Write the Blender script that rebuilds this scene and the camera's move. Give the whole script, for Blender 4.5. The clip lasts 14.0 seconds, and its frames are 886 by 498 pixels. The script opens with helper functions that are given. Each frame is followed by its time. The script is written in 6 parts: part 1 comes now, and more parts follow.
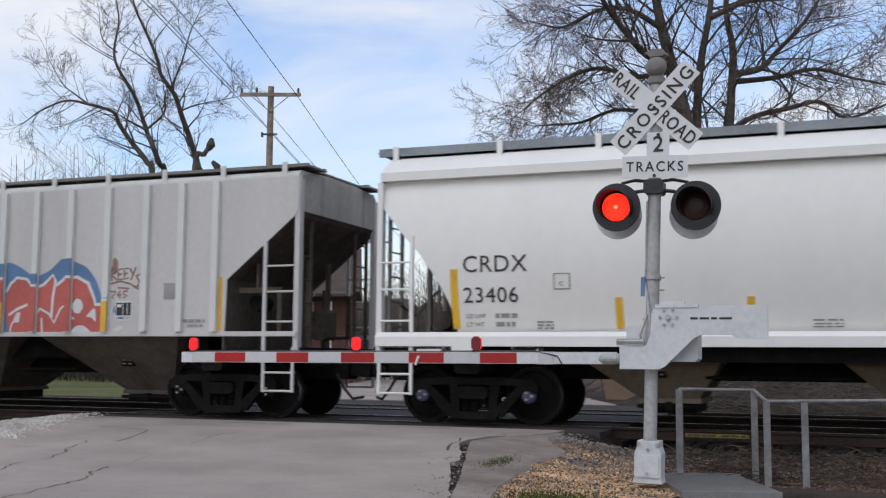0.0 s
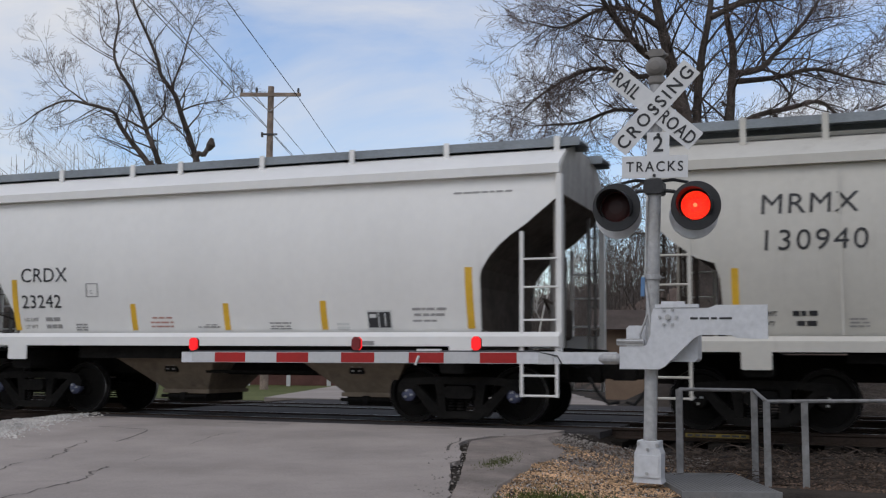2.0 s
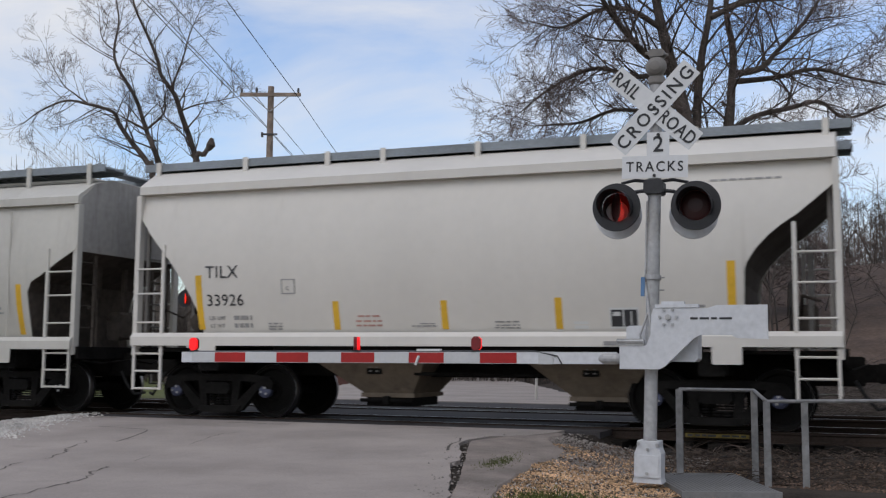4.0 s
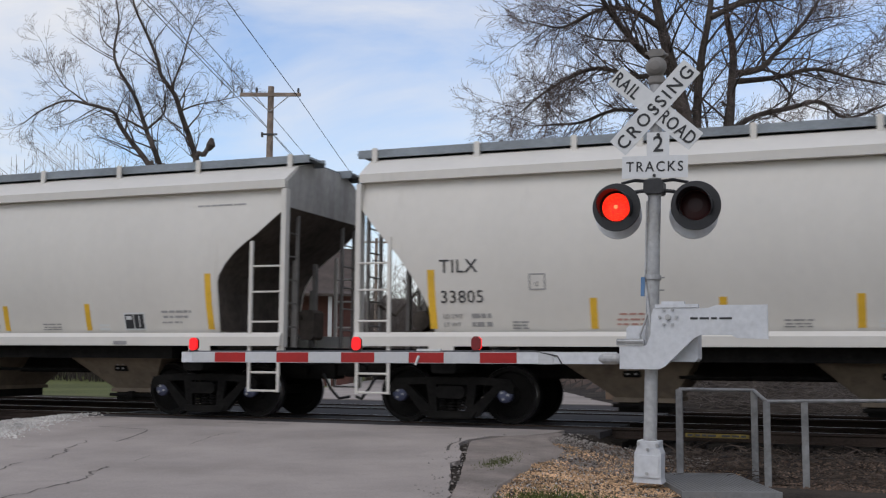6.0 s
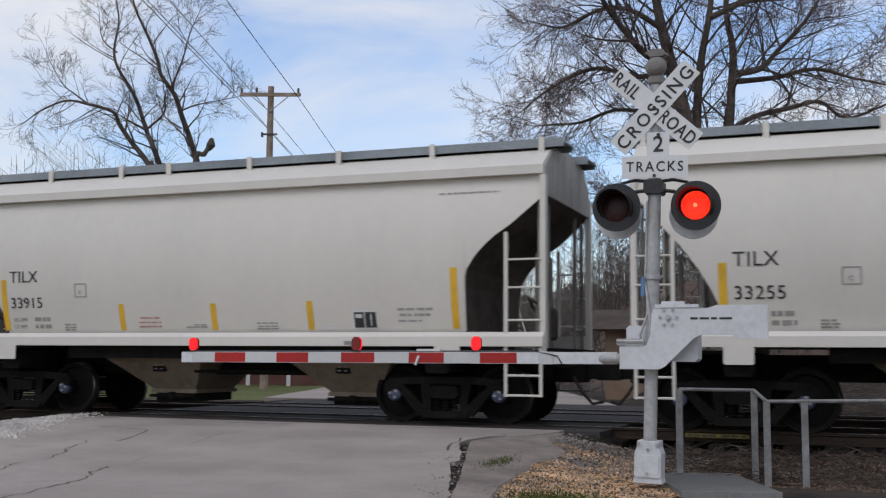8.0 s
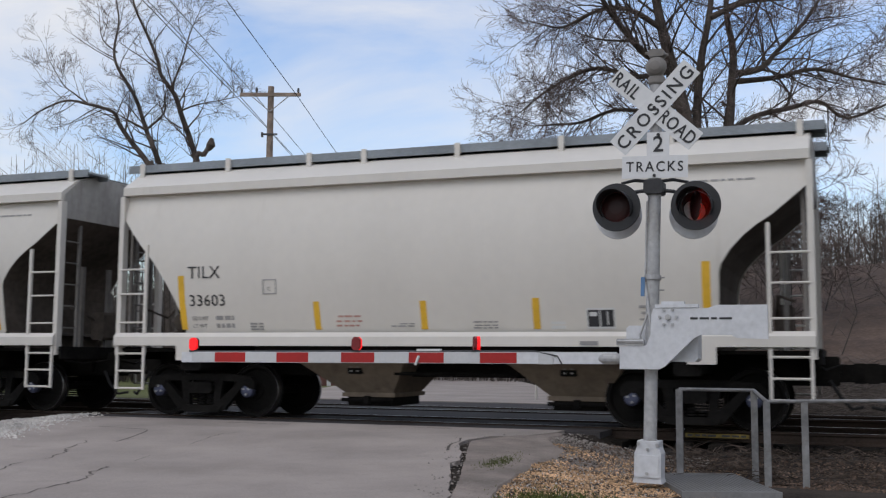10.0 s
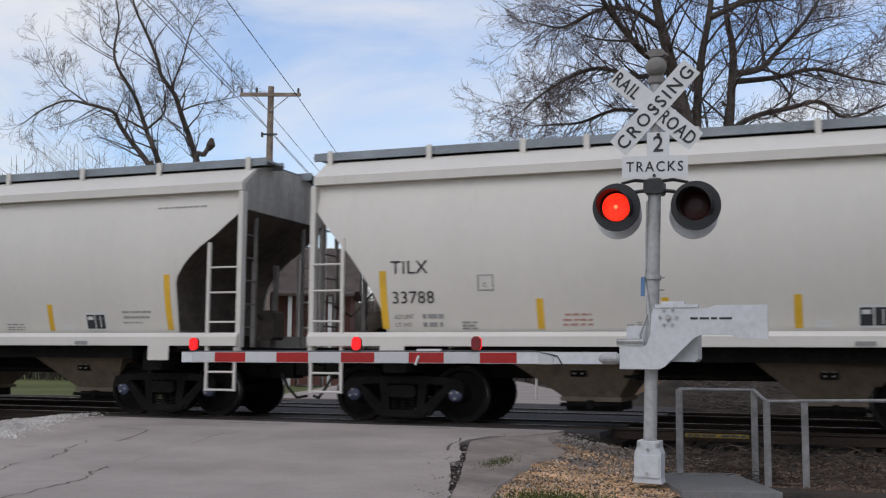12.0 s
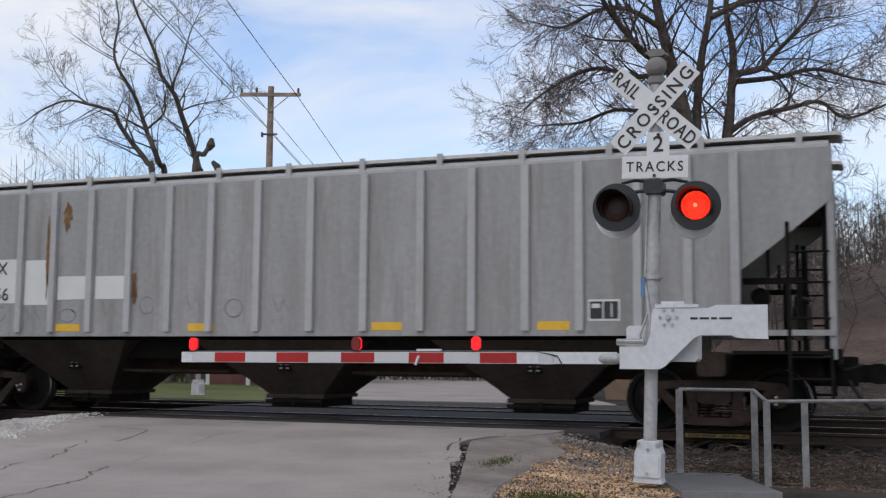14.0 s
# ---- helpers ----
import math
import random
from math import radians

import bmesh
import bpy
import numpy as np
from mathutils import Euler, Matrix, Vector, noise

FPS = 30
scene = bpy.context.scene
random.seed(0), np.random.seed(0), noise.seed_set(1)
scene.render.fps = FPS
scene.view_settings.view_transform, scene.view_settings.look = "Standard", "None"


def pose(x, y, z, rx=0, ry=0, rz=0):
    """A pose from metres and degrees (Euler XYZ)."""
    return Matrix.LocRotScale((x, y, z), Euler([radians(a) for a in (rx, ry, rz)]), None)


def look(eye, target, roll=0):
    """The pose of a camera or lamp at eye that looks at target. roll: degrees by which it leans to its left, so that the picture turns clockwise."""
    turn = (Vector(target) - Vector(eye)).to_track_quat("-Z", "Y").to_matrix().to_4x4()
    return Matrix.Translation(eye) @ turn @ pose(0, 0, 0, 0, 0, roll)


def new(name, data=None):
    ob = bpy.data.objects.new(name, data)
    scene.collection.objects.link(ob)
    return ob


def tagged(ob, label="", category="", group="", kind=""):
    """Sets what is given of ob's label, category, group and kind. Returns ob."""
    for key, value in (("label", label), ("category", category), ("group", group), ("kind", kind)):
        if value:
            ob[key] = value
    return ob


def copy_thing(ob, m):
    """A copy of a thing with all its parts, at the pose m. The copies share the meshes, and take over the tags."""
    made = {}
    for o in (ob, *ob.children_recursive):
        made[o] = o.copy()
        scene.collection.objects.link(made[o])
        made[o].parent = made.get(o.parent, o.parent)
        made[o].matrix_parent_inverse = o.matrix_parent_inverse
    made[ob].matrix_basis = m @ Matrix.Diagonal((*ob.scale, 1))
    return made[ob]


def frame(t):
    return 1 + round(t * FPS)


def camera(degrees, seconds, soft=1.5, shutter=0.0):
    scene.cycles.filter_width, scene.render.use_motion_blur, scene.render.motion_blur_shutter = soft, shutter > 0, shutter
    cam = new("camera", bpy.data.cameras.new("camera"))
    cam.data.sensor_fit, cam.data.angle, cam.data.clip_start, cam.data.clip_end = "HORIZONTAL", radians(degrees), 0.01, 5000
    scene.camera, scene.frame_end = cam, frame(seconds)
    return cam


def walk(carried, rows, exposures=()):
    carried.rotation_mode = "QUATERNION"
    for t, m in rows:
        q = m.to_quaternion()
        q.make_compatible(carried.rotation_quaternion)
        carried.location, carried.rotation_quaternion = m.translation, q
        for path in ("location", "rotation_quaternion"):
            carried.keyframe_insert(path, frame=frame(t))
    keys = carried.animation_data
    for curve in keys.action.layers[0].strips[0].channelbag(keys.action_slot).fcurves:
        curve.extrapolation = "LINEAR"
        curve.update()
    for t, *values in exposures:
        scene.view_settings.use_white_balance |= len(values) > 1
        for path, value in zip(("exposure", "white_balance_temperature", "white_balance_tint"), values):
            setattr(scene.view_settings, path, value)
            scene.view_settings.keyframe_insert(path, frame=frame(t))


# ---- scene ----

from mathutils import geometry

SECONDS = 14.0
# ---- camera: stands still beside the road ----
cam = camera(44.85, SECONDS, soft=1.25, shutter=0.12)
EYE = (0.0, 0.0, 1.011)
YAW, PITCH, ROLL = radians(-20.651), radians(5.89), 0.416
AIM = (math.sin(YAW) * math.cos(PITCH), math.cos(YAW) * math.cos(PITCH), EYE[2] + math.sin(PITCH))
walk(cam, [(0.0, look(EYE, AIM, ROLL)), (SECONDS, look(EYE, AIM, ROLL))], exposures=[(0.0, 0.12), (0.5, 0.04), (1.0, -0.06), (1.5, -0.12), (2.0, -0.17), (3.0, -0.13), (5.5, -0.02), (8.0, -0.02), (12.0, -0.02), (13.0, 0.0), (13.5, 0.03), (SECONDS, 0.1)])

# ---- world and sun: thin bright cloud over a pale blue sky ----
SUN_EL, SUN_AZ = radians(50), radians(195)


def sky():
    w = bpy.data.worlds.new("world")
    scene.world = w
    w.use_nodes = True
    nt = w.node_tree
    nt.nodes.clear()
    N = nt.nodes.new
    out, bg = N("ShaderNodeOutputWorld"), N("ShaderNodeBackground")
    st = N("ShaderNodeTexSky")
    st.sky_type, st.sun_disc = "NISHITA", False
    st.sun_elevation, st.sun_rotation = SUN_EL, SUN_AZ
    st.air_density, st.dust_density, st.ozone_density = 1.3, 0.3, 3.0
    tc, mp = N("ShaderNodeTexCoord"), N("ShaderNodeMapping")
    mp.inputs["Scale"].default_value = (1.0, 1.0, 2.6)
    mp.inputs["Rotation"].default_value = (0.25, 0.3, 0.9)
    n1, n2 = N("ShaderNodeTexNoise"), N("ShaderNodeTexNoise")
    n1.inputs["Scale"].default_value, n1.inputs["Detail"].default_value, n1.inputs["Roughness"].default_value = 3.2, 9, 0.56
    n1.inputs["Distortion"].default_value = 0.35
    n2.inputs["Scale"].default_value, n2.inputs["Detail"].default_value = 1.3, 3
    add = N("ShaderNodeMath")
    add.operation = "MULTIPLY_ADD"
    add.inputs[1].default_value = 0.75
    ramp = N("ShaderNodeValToRGB")
    ramp.color_ramp.elements[0].position, ramp.color_ramp.elements[1].position = 0.66, 1.0
    ramp.color_ramp.elements[0].color, ramp.color_ramp.elements[1].color = (0.06, 0.06, 0.06, 1), (0.96, 0.96, 0.96, 1)
    mix = N("ShaderNodeMixRGB")
    mix.inputs[2].default_value = (6.7, 6.75, 7.0, 1)
    nt.links.new(tc.outputs["Generated"], mp.inputs["Vector"])
    nt.links.new(mp.outputs[0], n1.inputs["Vector"])
    nt.links.new(mp.outputs[0], n2.inputs["Vector"])
    nt.links.new(n2.outputs["Fac"], add.inputs[0])
    nt.links.new(n1.outputs["Fac"], add.inputs[2])
    nt.links.new(add.outputs[0], ramp.inputs["Fac"])
    nt.links.new(ramp.outputs["Color"], mix.inputs[0])
    tint = N("ShaderNodeMixRGB")
    tint.blend_type = "MULTIPLY"
    tint.inputs[0].default_value, tint.inputs[2].default_value = 1.0, (1.15, 1.2, 1.38, 1)
    nt.links.new(st.outputs[0], tint.inputs[1])
    nt.links.new(tint.outputs[0], mix.inputs[1])
    nt.links.new(mix.outputs[0], bg.inputs["Color"])
    bg.inputs["Strength"].default_value = 0.125
    nt.links.new(bg.outputs[0], out.inputs[0])


sky()
sun_data = bpy.data.lights.new("sun", "SUN")
sun_data.energy, sun_data.angle, sun_data.color = 0.85, radians(40), (1.0, 0.93, 0.84)
sun = new("sun", sun_data)
sun_dir = Vector((math.sin(SUN_AZ) * math.cos(SUN_EL), math.cos(SUN_AZ) * math.cos(SUN_EL), math.sin(SUN_EL)))
sun.matrix_world = look(sun_dir * 60, (0, 0, 0))


# ---- materials ----
def mat(name, color, rough=0.6, metal=0.0, vary=0.12, fine=30.0, broad=1.2, bump=0.15, dirt=None, dirt_at=0.6, streak=False, piece=0.0):
    """A painted, rusted or mineral surface: fine grain, broad stains, relief, and dirt with a shape of its own."""
    m = bpy.data.materials.new(name)
    m.use_nodes = True
    nt = m.node_tree
    b = nt.nodes["Principled BSDF"]
    N, link = nt.nodes.new, nt.links.new
    tc = N("ShaderNodeTexCoord")
    a, c = N("ShaderNodeTexNoise"), N("ShaderNodeTexNoise")
    mp = N("ShaderNodeMapping")
    if streak:
        mp.inputs["Scale"].default_value = (1.0, 1.0, 0.16)
    link(tc.outputs["Object"], mp.inputs["Vector"])
    link(tc.outputs["Object"], a.inputs["Vector"])
    link(mp.outputs[0], c.inputs["Vector"])
    a.inputs["Scale"].default_value, a.inputs["Detail"].default_value = fine, 5
    c.inputs["Scale"].default_value, c.inputs["Detail"].default_value = broad, 6
    c.inputs["Roughness"].default_value = 0.62
    mean = N("ShaderNodeMath")
    mean.operation = "MULTIPLY_ADD"
    mean.inputs[1].default_value = 0.45
    link(a.outputs["Fac"], mean.inputs[0])
    link(c.outputs["Fac"], mean.inputs[2])
    ramp = N("ShaderNodeValToRGB")
    lo = [max(0.0, v * (1 - vary * 1.6)) for v in color]
    hi = [min(1.0, v * (1 + vary)) for v in color]
    ramp.color_ramp.elements[0].position, ramp.color_ramp.elements[1].position = 0.5, 0.95
    ramp.color_ramp.elements[0].color, ramp.color_ramp.elements[1].color = (*lo, 1), (*hi, 1)
    link(mean.outputs[0], ramp.inputs["Fac"])
    col = ramp.outputs["Color"]
    if dirt:
        d = N("ShaderNodeTexNoise")
        d.inputs["Scale"].default_value, d.inputs["Detail"].default_value, d.inputs["Roughness"].default_value = broad * 1.7, 8, 0.7
        off = N("ShaderNodeMapping")
        off.inputs["Location"].default_value = (7.3, 2.1, 4.4)
        if streak:
            off.inputs["Scale"].default_value = (1.3, 1.0, 0.12)
        link(tc.outputs["Object"], off.inputs["Vector"])
        link(off.outputs[0], d.inputs["Vector"])
        r2 = N("ShaderNodeValToRGB")
        r2.color_ramp.elements[0].position, r2.color_ramp.elements[1].position = dirt_at, dirt_at + 0.16
        link(d.outputs["Fac"], r2.inputs["Fac"])
        mx = N("ShaderNodeMixRGB")
        mx.inputs[2].default_value = (*dirt, 1)
        link(r2.outputs["Color"], mx.inputs[0])
        link(col, mx.inputs[1])
        col = mx.outputs[0]
    if piece:
        oi = N("ShaderNodeObjectInfo")
        gi = N("ShaderNodeNewGeometry")
        sm = N("ShaderNodeMath")
        sm.operation = "ADD"
        link(oi.outputs["Random"], sm.inputs[0])
        link(gi.outputs["Random Per Island"], sm.inputs[1])
        sc = N("ShaderNodeMath")
        sc.operation = "MULTIPLY_ADD"
        sc.inputs[1].default_value, sc.inputs[2].default_value = piece, 1 - piece
        link(sm.outputs[0], sc.inputs[0])
        hs = N("ShaderNodeHueSaturation")
        link(sc.outputs[0], hs.inputs["Value"])
        link(col, hs.inputs["Color"])
        col = hs.outputs[0]
    link(col, b.inputs["Base Color"])
    b.inputs["Metallic"].default_value = metal
    rr = N("ShaderNodeMath")
    rr.operation, rr.use_clamp = "MULTIPLY_ADD", True
    rr.inputs[1].default_value, rr.inputs[2].default_value = 0.3, rough - 0.15
    link(c.outputs["Fac"], rr.inputs[0])
    link(rr.outputs[0], b.inputs["Roughness"])
    if rough >= 0.8:
        b.inputs["Specular IOR Level"].default_value = 0.12
    if bump:
        bp = N("ShaderNodeBump")
        bp.inputs["Strength"].default_value, bp.inputs["Distance"].default_value = bump, 0.02
        link(mean.outputs[0], bp.inputs["Height"])
        link(bp.outputs[0], b.inputs["Normal"])
    return m


def glow(name, color, strength, facets=False):
    m = bpy.data.materials.new(name)
    m.use_nodes = True
    b = m.node_tree.nodes["Principled BSDF"]
    b.inputs["Base Color"].default_value = (0.15 * color[0], 0.1 * color[1], 0.1 * color[2], 1)
    b.inputs["Emission Color"].default_value = (*color, 1)
    b.inputs["Emission Strength"].default_value = strength
    if facets:
        # small prisms moulded into the glass
        nt = m.node_tree
        tc, vo, ra = nt.nodes.new("ShaderNodeTexCoord"), nt.nodes.new("ShaderNodeTexVoronoi"), nt.nodes.new("ShaderNodeValToRGB")
        vo.feature, vo.inputs["Scale"].default_value = "DISTANCE_TO_EDGE", 62.0
        ra.color_ramp.elements[0].position, ra.color_ramp.elements[1].position = 0.12, 0.4
        ra.color_ramp.elements[0].color, ra.color_ramp.elements[1].color = (*color, 1), (1.0, 0.11, 0.02, 1)
        nt.links.new(tc.outputs["Object"], vo.inputs["Vector"])
        nt.links.new(vo.outputs["Distance"], ra.inputs["Fac"])
        nt.links.new(ra.outputs["Color"], b.inputs["Emission Color"])
    return m


M = dict(
    asphalt=mat("pale_asphalt", (0.335, 0.293, 0.264), 0.9, vary=0.16, fine=45, broad=0.55, bump=0.3, dirt=(0.26, 0.228, 0.206), dirt_at=0.58),
    asphalt_dark=mat("dark_asphalt", (0.06, 0.055, 0.055), 0.85, vary=0.3, fine=50, broad=1.1, bump=0.4, dirt=(0.10, 0.094, 0.09), dirt_at=0.6),
    shoulder=mat("broken_asphalt", (0.25, 0.212, 0.186), 0.9, vary=0.25, fine=40, broad=1.6, bump=0.5, dirt=(0.19, 0.162, 0.142), dirt_at=0.56),
    crack=mat("crack_filler", (0.11, 0.096, 0.086), 0.9),
    soil=mat("soil", (0.046, 0.037, 0.030), 0.95, vary=0.5, fine=25, broad=0.8, bump=0.8, dirt=(0.085, 0.068, 0.052)),
    bank=mat("leafy_bank", (0.115, 0.083, 0.066), 0.95, vary=0.35, fine=9, broad=0.5, bump=0.8, dirt=(0.075, 0.058, 0.05), dirt_at=0.52),
    gravel=mat("leaf_litter_gravel", (0.56, 0.36, 0.205), 0.95, vary=0.5, fine=40, broad=2, bump=0.8, piece=0.8),
    stones=mat("ballast_stone", (0.036, 0.032, 0.029), 0.95, vary=0.3, fine=30, bump=0.5, piece=0.5),
    pale_stones=mat("pale_gravel", (0.52, 0.49, 0.45), 0.95, vary=0.25, fine=30, bump=0.5, piece=0.4),
    sticks=mat("dead_brush", (0.105, 0.08, 0.064), 0.95, vary=0.4, fine=30, bump=0.4, piece=0.8),
    leaf=mat("dead_leaves", (0.135, 0.093, 0.068), 0.95, vary=0.5, fine=20, bump=0.3, piece=0.75),
    grass=mat("grass", (0.10, 0.115, 0.035), 0.9, vary=0.35, fine=20, broad=0.4, piece=0.4),
    field=mat("field_grass", (0.12, 0.13, 0.05), 0.95, vary=0.35, fine=8, broad=0.12, bump=0.6),
    tie=mat("creosoted_tie", (0.02, 0.017, 0.014), 0.9, vary=0.4, fine=20, bump=0.5, piece=0.4),
    rail=mat("rusty_rail", (0.04, 0.029, 0.023), 0.8, metal=0.0, vary=0.3),
    rail_top=mat("worn_rail_head", (0.5, 0.48, 0.46), 0.35, metal=1.0, vary=0.1),
    white=mat("off_white_paint", (0.625, 0.59, 0.535), 0.5, vary=0.035, fine=6, broad=0.7, bump=0.03, dirt=(0.555, 0.515, 0.46), dirt_at=0.6, streak=True),
    bright=mat("white_paint", (0.76, 0.745, 0.715), 0.5, vary=0.035, fine=6, broad=0.7, bump=0.03, dirt=(0.73, 0.71, 0.66), dirt_at=0.64, streak=True),
    cream=mat("aged_cream_paint", (0.54, 0.515, 0.46), 0.55, vary=0.06, fine=8, broad=0.8, bump=0.04, dirt=(0.43, 0.40, 0.35), dirt_at=0.58, streak=True),
    grey=mat("weathered_grey_paint", (0.305, 0.30, 0.296), 0.7, vary=0.16, fine=10, broad=1.3, bump=0.1, dirt=(0.22, 0.208, 0.195), dirt_at=0.5, streak=True),
    grey_light=mat("light_grey_paint", (0.535, 0.52, 0.505), 0.6, vary=0.07, fine=10, broad=0.8, bump=0.06, dirt=(0.42, 0.40, 0.38), dirt_at=0.6, streak=True),
    rib_grey=mat("grey_rib_paint", (0.40, 0.395, 0.39), 0.65, vary=0.12, fine=10, broad=1.2, bump=0.08, dirt=(0.30, 0.285, 0.27), dirt_at=0.55, streak=True),
    # dark brown with the shade inside the open car ends mixed in
    shaded_brown=mat("shaded_brown_slope_sheet", (0.10, 0.083, 0.07), 0.9, vary=0.25, fine=8, broad=1.0, bump=0.1, dirt=(0.045, 0.038, 0.033)),
    mid=mat("dusty_grey_paint", (0.20, 0.185, 0.17), 0.7, vary=0.2, fine=10, broad=1.2, bump=0.08, dirt=(0.16, 0.145, 0.13), dirt_at=0.55),
    # side paint made darker for grime and for the next car's shade
    endcoat=mat("shaded_grimy_end_paint", (0.40, 0.38, 0.35), 0.7, vary=0.18, fine=8, broad=1.2, bump=0.06, dirt=(0.22, 0.2, 0.18), dirt_at=0.52, streak=True),
    edge=mat("grey_road_grit", (0.27, 0.24, 0.215), 0.95, vary=0.3, fine=30, bump=0.5, piece=0.5),
    pipe=mat("dull_pipe_paint", (0.23, 0.225, 0.22), 0.6, metal=0.1, vary=0.25, fine=20, broad=4, dirt=(0.13, 0.115, 0.1), dirt_at=0.58),
    grate=mat("worn_grating", (0.21, 0.206, 0.20), 0.6, metal=0.2, vary=0.2),
    # beige taken down to include the shade below the sill
    bay=mat("shaded_beige_bay", (0.22, 0.175, 0.13), 0.8, vary=0.18, fine=10, broad=1.4, bump=0.1, dirt=(0.14, 0.11, 0.085), dirt_at=0.55),
    bay_grey=mat("dark_grey_bay", (0.105, 0.087, 0.074), 0.85, vary=0.25, fine=10, broad=1.4, bump=0.1, dirt=(0.085, 0.07, 0.06)),
    # brown set very dark, as if no sun reached under the car
    bay_brown=mat("shaded_brown_bay", (0.045, 0.036, 0.03), 0.85, vary=0.25, fine=10, broad=1.4, bump=0.1, dirt=(0.03, 0.025, 0.022)),
    # iron and wheels: base colours lowered further for the deep shade under the cars
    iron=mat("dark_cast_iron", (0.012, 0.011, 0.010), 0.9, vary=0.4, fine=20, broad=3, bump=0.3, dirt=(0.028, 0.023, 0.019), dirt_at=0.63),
    iron_brown=mat("rusty_cast_iron", (0.035, 0.025, 0.02), 0.85, vary=0.35, fine=20, broad=3, bump=0.3, dirt=(0.025, 0.022, 0.02)),
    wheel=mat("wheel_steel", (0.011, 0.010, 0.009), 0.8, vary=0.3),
    tread=mat("polished_tread", (0.4, 0.39, 0.38), 0.35, metal=1.0, vary=0.1),
    cap=mat("blue_bearing_cap", (0.09, 0.10, 0.165), 0.5, metal=0.3, vary=0.25),
    cap_bolt=mat("steel_bolt", (0.45, 0.45, 0.45), 0.4, metal=0.7),
    board=mat("galvanised_running_board", (0.24, 0.265, 0.285), 0.6, metal=0.2, vary=0.2),
    yellow=mat("yellow_reflector", (0.72, 0.42, 0.03), 0.5, vary=0.12, fine=12, bump=0.02),
    old_yellow=mat("worn_yellow_paint", (0.17, 0.125, 0.035), 0.8, vary=0.4, fine=25, broad=5, bump=0.1, dirt=(0.12, 0.09, 0.05), dirt_at=0.52),
    ink=mat("black_paint", (0.025, 0.025, 0.028), 0.6, vary=0.2),
    ink_soft=mat("faded_grey_paint", (0.30, 0.29, 0.28), 0.7, vary=0.2, fine=60),
    ink_red=mat("faded_red_paint", (0.50, 0.27, 0.22), 0.7, vary=0.2, fine=60),
    patch=mat("fresh_white_patch", (0.62, 0.62, 0.60), 0.6, vary=0.05),
    rust=mat("rust_patch", (0.19, 0.105, 0.05), 0.9, vary=0.5, fine=14, broad=3.0, bump=0.15, dirt=(0.24, 0.20, 0.16), dirt_at=0.56),
    hose=mat("black_rubber", (0.03, 0.03, 0.03), 0.8),
    alu=mat("silver_aluminium_paint", (0.62, 0.625, 0.64), 0.5, metal=0.1, vary=0.1, fine=16, broad=2.0, bump=0.05, dirt=(0.48, 0.48, 0.48), dirt_at=0.64),
    galv=mat("galvanised_steel", (0.42, 0.415, 0.41), 0.5, metal=0.25, vary=0.2, fine=20, broad=3.5, bump=0.06, dirt=(0.24, 0.22, 0.2), dirt_at=0.6),
    sign=mat("white_sign_face", (0.66, 0.66, 0.66), 0.5, vary=0.05, fine=20, bump=0.02),
    stripe_white=mat("silver_white_sheeting", (0.52, 0.52, 0.52), 0.5, vary=0.06),
    stripe_red=mat("red_sheeting", (0.36, 0.012, 0.010), 0.7, vary=0.14),
    black=mat("black_lamp_paint", (0.022, 0.022, 0.024), 0.6, vary=0.3),
    lens_dark=mat("unlit_red_lens", (0.03, 0.003, 0.003), 0.5, vary=0.2),
    lens_arm=mat("red_lamp_plastic", (0.19, 0.006, 0.008), 0.45, vary=0.15),
    lit=glow("lit_red_lens", (1.0, 0.012, 0.008), 1.3, True),
    lit_arm=glow("lit_red_arm_lamp", (1.0, 0.008, 0.012), 1.1),
    lit_core=glow("lit_red_core", (1.0, 0.16, 0.06), 2.2),
    bark=mat("grey_bark", (0.10, 0.083, 0.072), 0.95, vary=0.35, fine=14, broad=2, bump=0.5),
    twig=mat("brown_twigs", (0.145, 0.112, 0.102), 0.95, vary=0.3, fine=8, piece=0.35),
    brush=mat("grey_brown_brush", (0.135, 0.114, 0.10), 0.95, vary=0.3, fine=3, piece=0.5),
    ridge=mat("wooded_rise", (0.13, 0.112, 0.10), 0.95, vary=0.4, fine=1.6, broad=0.25, bump=0.5, dirt=(0.08, 0.07, 0.06), dirt_at=0.5, streak=True),
    pale_bark=mat("pale_peeling_bark", (0.55, 0.52, 0.47), 0.9, vary=0.2),
    pole=mat("weathered_pole_wood", (0.30, 0.235, 0.19), 0.9, vary=0.3, fine=30, broad=3, bump=0.3),
    wire=mat("dark_wire", (0.06, 0.06, 0.065), 0.6),
    brick=mat("red_brown_siding", (0.17, 0.085, 0.07), 0.85, vary=0.2),
    tan=mat("tan_siding", (0.24, 0.17, 0.12), 0.85, vary=0.15),
    roof=mat("brown_shingle", (0.10, 0.08, 0.07), 0.9, vary=0.25, bump=0.4),
    trim=mat("white_trim", (0.62, 0.62, 0.6), 0.6, vary=0.06),
    pane=mat("dark_window_glass", (0.04, 0.045, 0.05), 0.12, vary=0.2, bump=0),
    spray_red=mat("red_spray_paint", (0.48, 0.11, 0.09), 0.6, vary=0.15, fine=15),
    spray_blue=mat("blue_spray_paint", (0.10, 0.20, 0.36), 0.6, vary=0.2, fine=15),
    spray_white=mat("white_spray_paint", (0.62, 0.62, 0.62), 0.6, vary=0.1),
    spray_brown=mat("brown_spray_paint", (0.26, 0.15, 0.11), 0.6, vary=0.2),
    spray_grey=mat("grey_marker_paint", (0.20, 0.20, 0.20), 0.7, vary=0.2),
)


